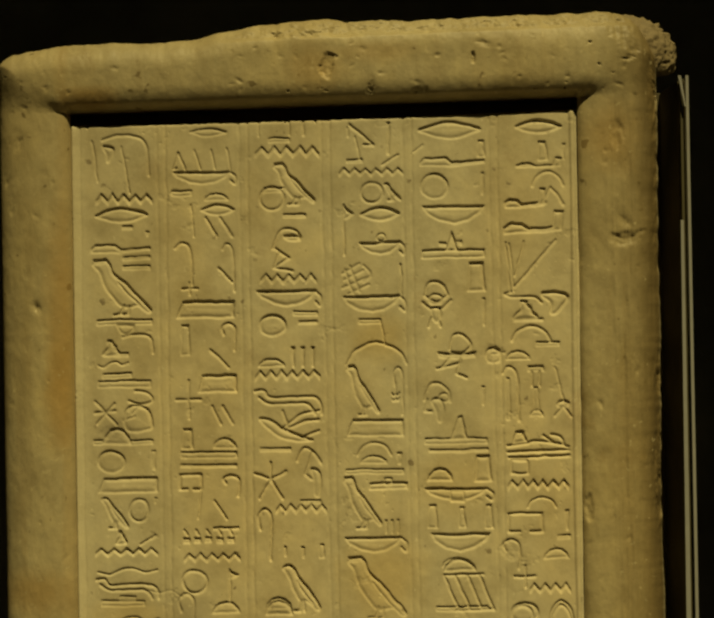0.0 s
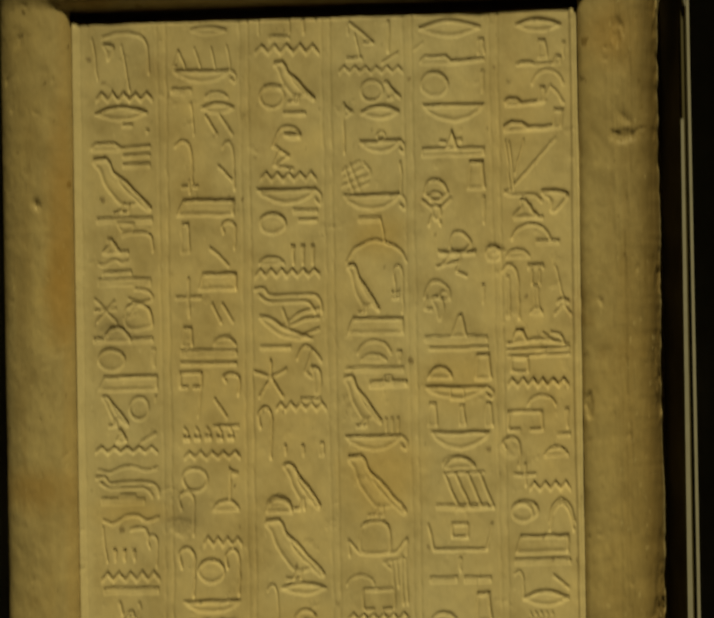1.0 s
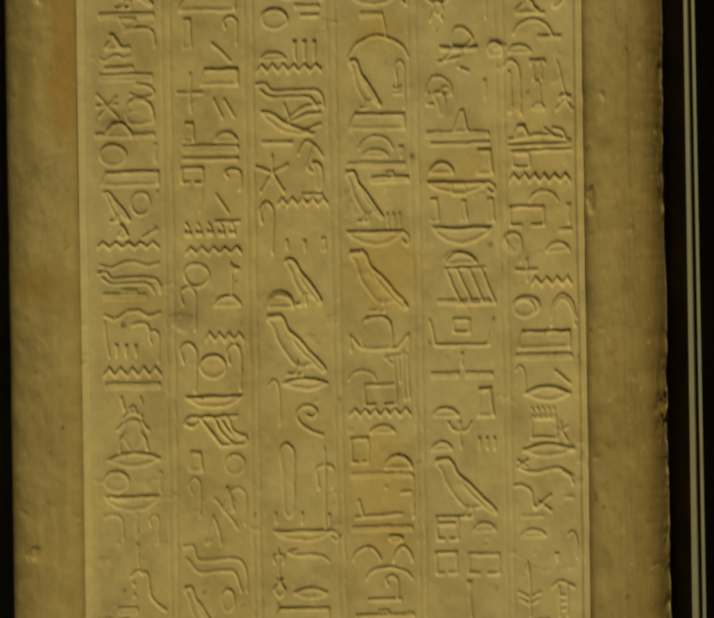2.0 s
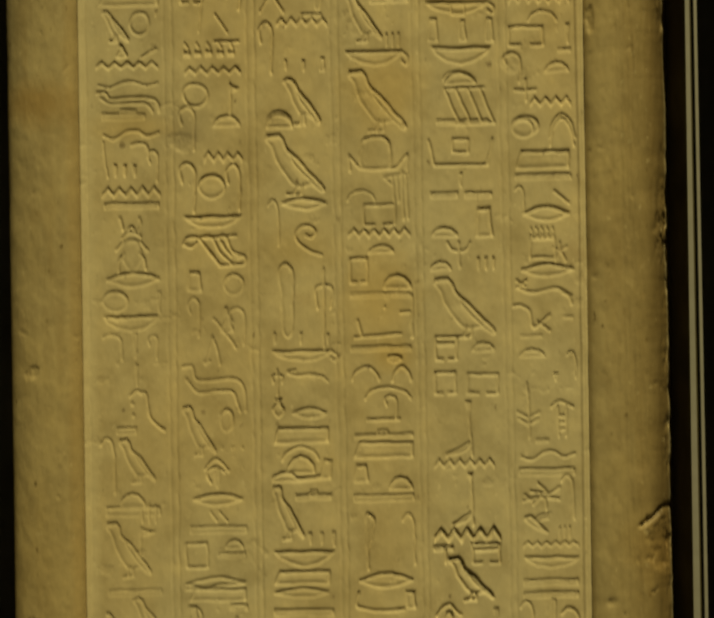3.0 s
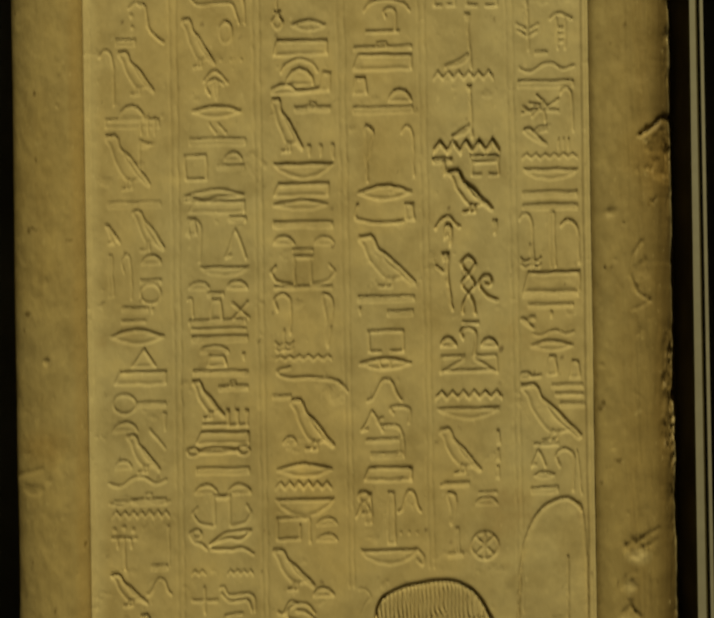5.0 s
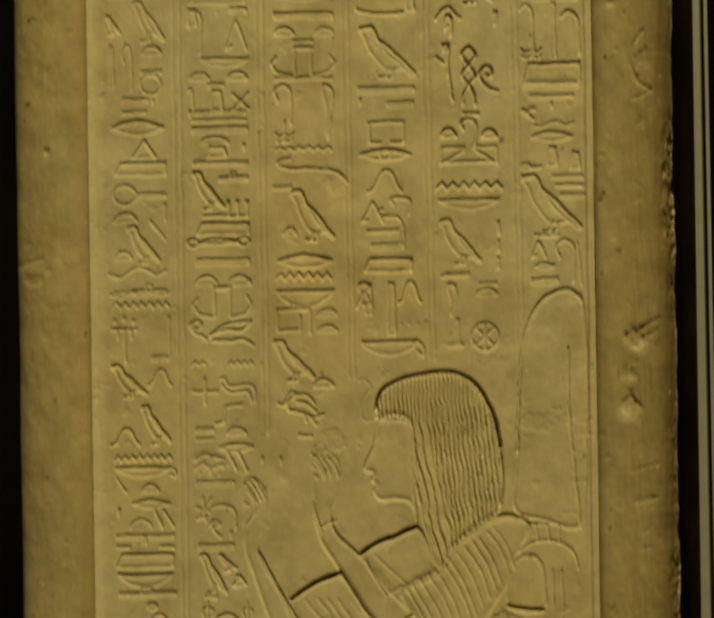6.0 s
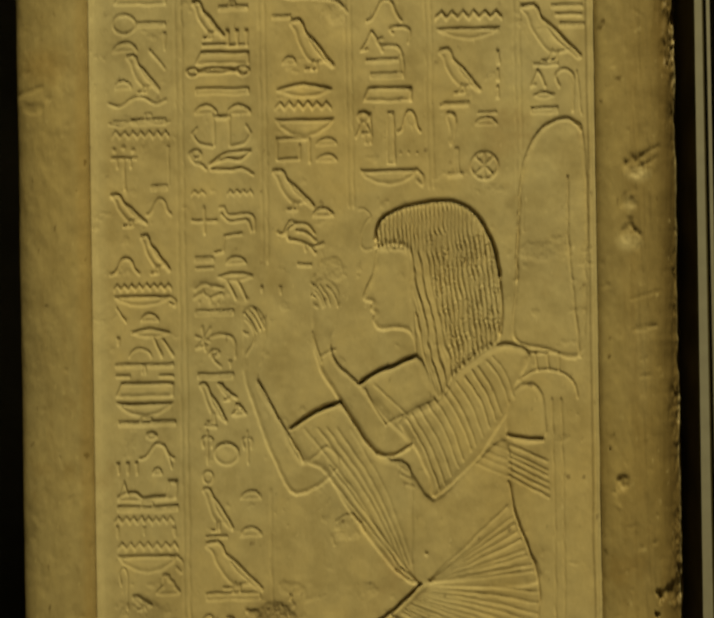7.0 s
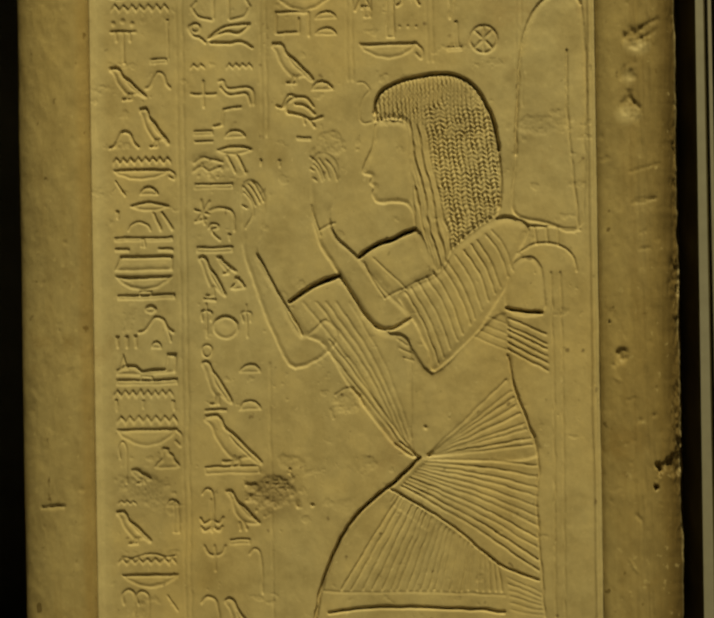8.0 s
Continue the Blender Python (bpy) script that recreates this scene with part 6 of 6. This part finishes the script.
    cut(curve([(183.2, 1178.6), (186.2, 1180.9)]), 0.9, 1.40)  # thumb
    cut(curve([(184.6, 1186.9), (187.6, 1189.2)]), 0.9, 1.40)  # thumb
    cut(curve([(182.8, 1209.5), (186.3, 1222.3), (189.9, 1235.2)]), 0.8, 1.17)  # palm
    cut(curve([(126.9, 1192.8), (132.4, 1201.1), (136.0, 1208.7)]), 0.8, 1.40)  # fingers
    cut(curve([(127.5, 1198.0), (132.3, 1204.9), (134.5, 1212.5), (132.8, 1220.0), (128.2, 1227.4)]), 0.8, 1.40)  # fingers
    cut(curve([(130.7, 1190.9), (136.2, 1198.6), (139.8, 1206.5)]), 0.8, 1.40)  # fingers
    cut(curve([(134.8, 1189.1), (140.0, 1198.2), (142.9, 1205.1)]), 0.8, 1.40)  # fingers
    cut(curve([(125.5, 1208.6), (129.2, 1210.9)]), 0.9, 1.40)  # thumb
    cut(curve([(189.2, 1229.9), (196.8, 1226.3), (202.1, 1224.8)]), 0.9, 1.17)  # wrist_band
    tall_fan = curve([(350.0, 1218.1), (351.4, 1177.4), (353.6, 1128.5), (356.4, 1098.4), (360.4, 1078.8), (365.3, 1060.8), (373.8, 1046.6), (384.5, 1037.7), (395.1, 1034.9), (403.3, 1038.0), (409.2, 1046.4), (412.9, 1099.3), (411.3, 1155.8), (406.3, 1230.3), (377.0, 1227.6)], True, 4)
    sunk(tall_fan, 1.53, 1.0, 0.8, 3.6)
    cut(curve([(352.9, 1169.5), (354.3, 1131.8), (356.2, 1101.7), (359.6, 1079.1), (364.4, 1061.1), (372.9, 1046.9), (383.6, 1038.0), (394.2, 1035.2), (402.5, 1038.3), (407.6, 1045.9)]), 1.1, 1.92)  # fan_top
    pleats(13, (255.4, 1285.2), (335.5, 1230.0), (282.8, 1346.0), (352.0, 1263.0), 0.9, 0.72, 2.0)
    pleats(5, (170.6, 1289.5), (218.0, 1290.6), (252.5, 1411.5), (264.0, 1402.2), 1.2, 0.38, 4)
    pleats(2, (187.0, 1325.6), (198.4, 1320.1), (257.2, 1413.4), (266.6, 1417.3), 1.0, 0.6, 0)
    pleats(9, (276.0, 1417.5), (277.8, 1419.0), (341.8, 1354.4), (365.7, 1415.1), 0.9, 0.62, 0)
    pleats(11, (277.8, 1420.5), (253.0, 1443.5), (366.4, 1422.7), (366.4, 1517.6), 0.9, 0.64, 2)
    pleats(22, (249.1, 1449.1), (334.8, 1508.8), (193.2, 1527.4), (338.3, 1530.8), 0.9, 0.85, 0, 0.78)
    pleats(14, (249.1, 1449.1), (280.0, 1468.0), (244.0, 1456.0), (276.0, 1480.0), 0.6, 0.8, 0)
    pleats(6, (344.9, 1303.6), (344.4, 1333.7), (375.5, 1317.3), (376.9, 1352.0), 0.9, 0.9, 0)
    pleats(4, (328.7, 1301.5), (315.2, 1322.0), (344.0, 1307.4), (343.6, 1334.9), 0.6, 0.5, 0)
    pleats(6, (340.4, 1518.4), (343.6, 1548.6), (368.4, 1532.0), (370.0, 1553.5), 0.6, 0.5, 0)
    pleats(12, (258.7, 1319.2), (263.9, 1349.4), (264.3, 1321.2), (266.4, 1353.2), 0.4, 0.3, 0)
    cut([(274.2, 1394.4), (274.8, 1395.2)], 1.3, 1.8)
    wig_strands(wig, 276.2, 1129.3)
    cut(curve([(225.7, 1257.6), (233.8, 1273.6), (242.2, 1286.9)]), 0.8, 1.2)  # upper_arm_fold
    cut(curve([(242.2, 1286.9), (263.1, 1277.1), (284.0, 1267.6)]), 0.8, 0.9)  # upper_arm_fold
    cut(curve([(233.3, 1254.0), (247.4, 1267.0), (261.2, 1280.0)]), 0.7, 0.8)  # collar_fold
    cut(curve([(235.8, 1140.9), (239.0, 1134.2), (241.9, 1140.3), (245.0, 1134.3), (248.7, 1140.4), (251.8, 1135.2), (255.4, 1141.3), (258.5, 1136.0), (261.4, 1142.9)]), 0.6, 1.0)  # fringe
    cut(curve([(251.9, 1321.0), (260.4, 1326.8)]), 0.6, 1.0)  # fringe_edge
    cut(curve([(253.3, 1328.5), (263.0, 1332.5)]), 0.6, 1.0)  # fringe_edge
    cut(curve([(256.2, 1336.1), (265.1, 1339.3)]), 0.6, 1.0)  # fringe_edge
    cut(curve([(338.6, 1164.0), (340.2, 1180.0), (340.4, 1196.0), (338.6, 1214.0)]), 0.8, 3.2)  # wig_back
    wear(147.4, 1445.6, 21.1, 13.6, 2.3)
    cut(curve([(199.5, 1366.5), (210.9, 1361.0), (218.4, 1366.8), (223.9, 1375.9)]), 0.9, 1.2)  # chip
    wear(208.9, 1371.2, 13.6, 9.0, 0.9)
    wear(162.8, 1421.3, 11.3, 6.0, 0.6)
    wear(226.1, 1424.2, 8.3, 6.8, 0.6)
    wear(199.0, 1158.1, 12.8, 9.8, 0.8)
    wear(373.6, 1145.3, 22.6, 9.0, 0.6)
    wear(41.9, 1442.1, 18.8, 15.1, 0.7)
    cut(curve([(59.4, 382.4), (67.7, 384.8), (76.7, 383.4), (86.4, 388.8)]), 0.7, 0.7)  # crack
    wear(84.1, 414.0, 13.6, 8.3, 0.7)
    wear(34.0, 253.4, 16.6, 9.8, 0.5)
    wear(347.8, 190.4, 9.0, 6.0, 0.7)
    wear(98.0, 1174.9, 15.1, 11.3, 0.6)
    wear(140.9, 754.1, 7.5, 11.3, 0.6)
    wear(360.3, 354.6, 9.0, 8.3, 0.7)
    wear(207.5, 1457.9, 9.8, 6.0, 0.4)
    wear(206.8, 944.7, 9.8, 11.3, 0.6)


inscription()
column_lines()
relief_figure()

DIVIDERS = [(75.0, 0.0008), (143.0, 0.0019), (211.0, 0.0054), (278.6, 0.0043), (349.9, 0.0066)]
COLUMN_ENDS = [9999, 9999, 1159, 1094, 1095, 1032]


def panel():
    """Borders, wear and the finished sheet."""
    U, V = U_AX[None, :], V_AX[:, None]
    wu = U + 0.5 * fbm(U / 10, V / 9, 241, 2) + 0.10 * vnoise(U / 2.6 + 0 * V, V / 2.6, 251)
    wv = V + 0.5 * fbm(U / 10, V / 9, 261, 2) + 0.10 * vnoise(U / 2.6 + 0 * V, V / 2.6, 271)
    iu, iv = np.clip(wu / STEP, 0, NU - 1.001), np.clip((wv - V0) / STEP, 0, NV - 1.001)
    a, c = iu.astype(int), iv.astype(int)
    fu, fv = iu - a, iv - c
    h = (FIELD[c, a] * (1 - fu) + FIELD[c, a + 1] * fu) * (1 - fv) + (FIELD[c + 1, a] * (1 - fu) + FIELD[c + 1, a + 1] * fu) * fv
    pad = np.pad(h, 1, mode="edge")
    h = 0.5 * h + 0.125 * (pad[:-2, 1:-1] + pad[2:, 1:-1] + pad[1:-1, :-2] + pad[1:-1, 2:])
    h = h * (0.92 + 0.22 * fbm(U / 50, V / 50, 281, 3) + 0.07 * fbm(U / 7, V / 7, 291, 2))
    h += 0.40 * fbm(U / 55, V / 70, 201, 3) + 0.20 * fbm(U / 12, V / 15, 211, 3)
    h += 0.022 * fbm(U / 2.2, V / 3.0, 221, 3, 0.6)
    nicks = fbm(U / 3.4, V / 4.2, 311, 3, 0.6) + 0.35 * fbm(U / 40, V / 40, 321, 2)
    h -= 0.3 * smooth((nicks - 1.27) / 0.35) + 0.3 * smooth((fbm(U / 16, V / 13, 331, 4, 0.6) - 0.95) / 0.4)
    wander = 0.6 * fbm(V / 60, V * 0 + 3.5, 231, 3)
    h += 2.2 * (1 - smooth((U - 2.0 - wander) / 5.5)) - 2.4 * (1 - smooth(U / 1.6))
    h += 1.5 * (smooth((U - 412.0 - wander) / 2.0) - 2.0 * smooth((U - 415.0) / 4.0))
    lip = -2.3 - 0.0187 * U + 1.7 * np.sin(np.pi * U / 420) + 0.45 * fbm(U / 5, U * 0 + 7.5, 341, 4, 0.6) + 1.6 * smooth((fbm(U / 3.5, U * 0 + 2.5, 351, 2) - 0.75) / 0.3)
    h -= 15.0 * (1 - smooth((V - lip + 1.6) / 1.8))
    h -= 0.5 * (1 - smooth((V - lip) / 2.5))
    X, Y, Z = U / 1000 - 0.21 + 0 * V, -h / 1000, 2.2 - V / 1000 + 0 * U
    gv, gu = np.gradient(h, V_AX[1] - V_AX[0], U_AX[1] - U_AX[0])
    nrm = np.stack([-gu, -np.ones_like(h), gv], -1)
    nrm = (nrm / np.linalg.norm(nrm, axis=-1, keepdims=True)).reshape(-1, 3)
    fu, fv = (U[:, :-1] + U[:, 1:]) / 2, (V[:-1] + V[1:]) / 2
    col = sum((fu > a + k * fv).astype(int) for a, k in DIVIDERS)
    end = np.array(COLUMN_ENDS)[col]
    col = np.where(fv > end, 6, col)
    for k in range(7):
        if k == 6:
            name, label = "figure_field", "smooth field with a robed standing shape in sunk relief"
        else:
            name, label = "sign_column", "narrow column of cut picture signs"
        me = grid_mesh(name, X, Y, Z, keep=col == k, normals=nrm)
        on_slab(part(name, me, PANEL_STONE, stela, label))

    x, z = np.linspace(-0.21, 0.21, 60), np.linspace(FOOT, 2.2 - V1 / 1000, 60)
    X, Z = np.repeat(x[None, :], 60, 0), np.repeat(z[:, None], 60, 1)
    foot = grid_mesh("panel_foot", X, 0.0006 + 0.0004 * fbm(X * 30, Z * 30, 361, 3), Z, flip=True)
    on_slab(part("panel_foot", foot, PANEL_STONE, stela, "plain smoothed stone under the carving"))


panel()
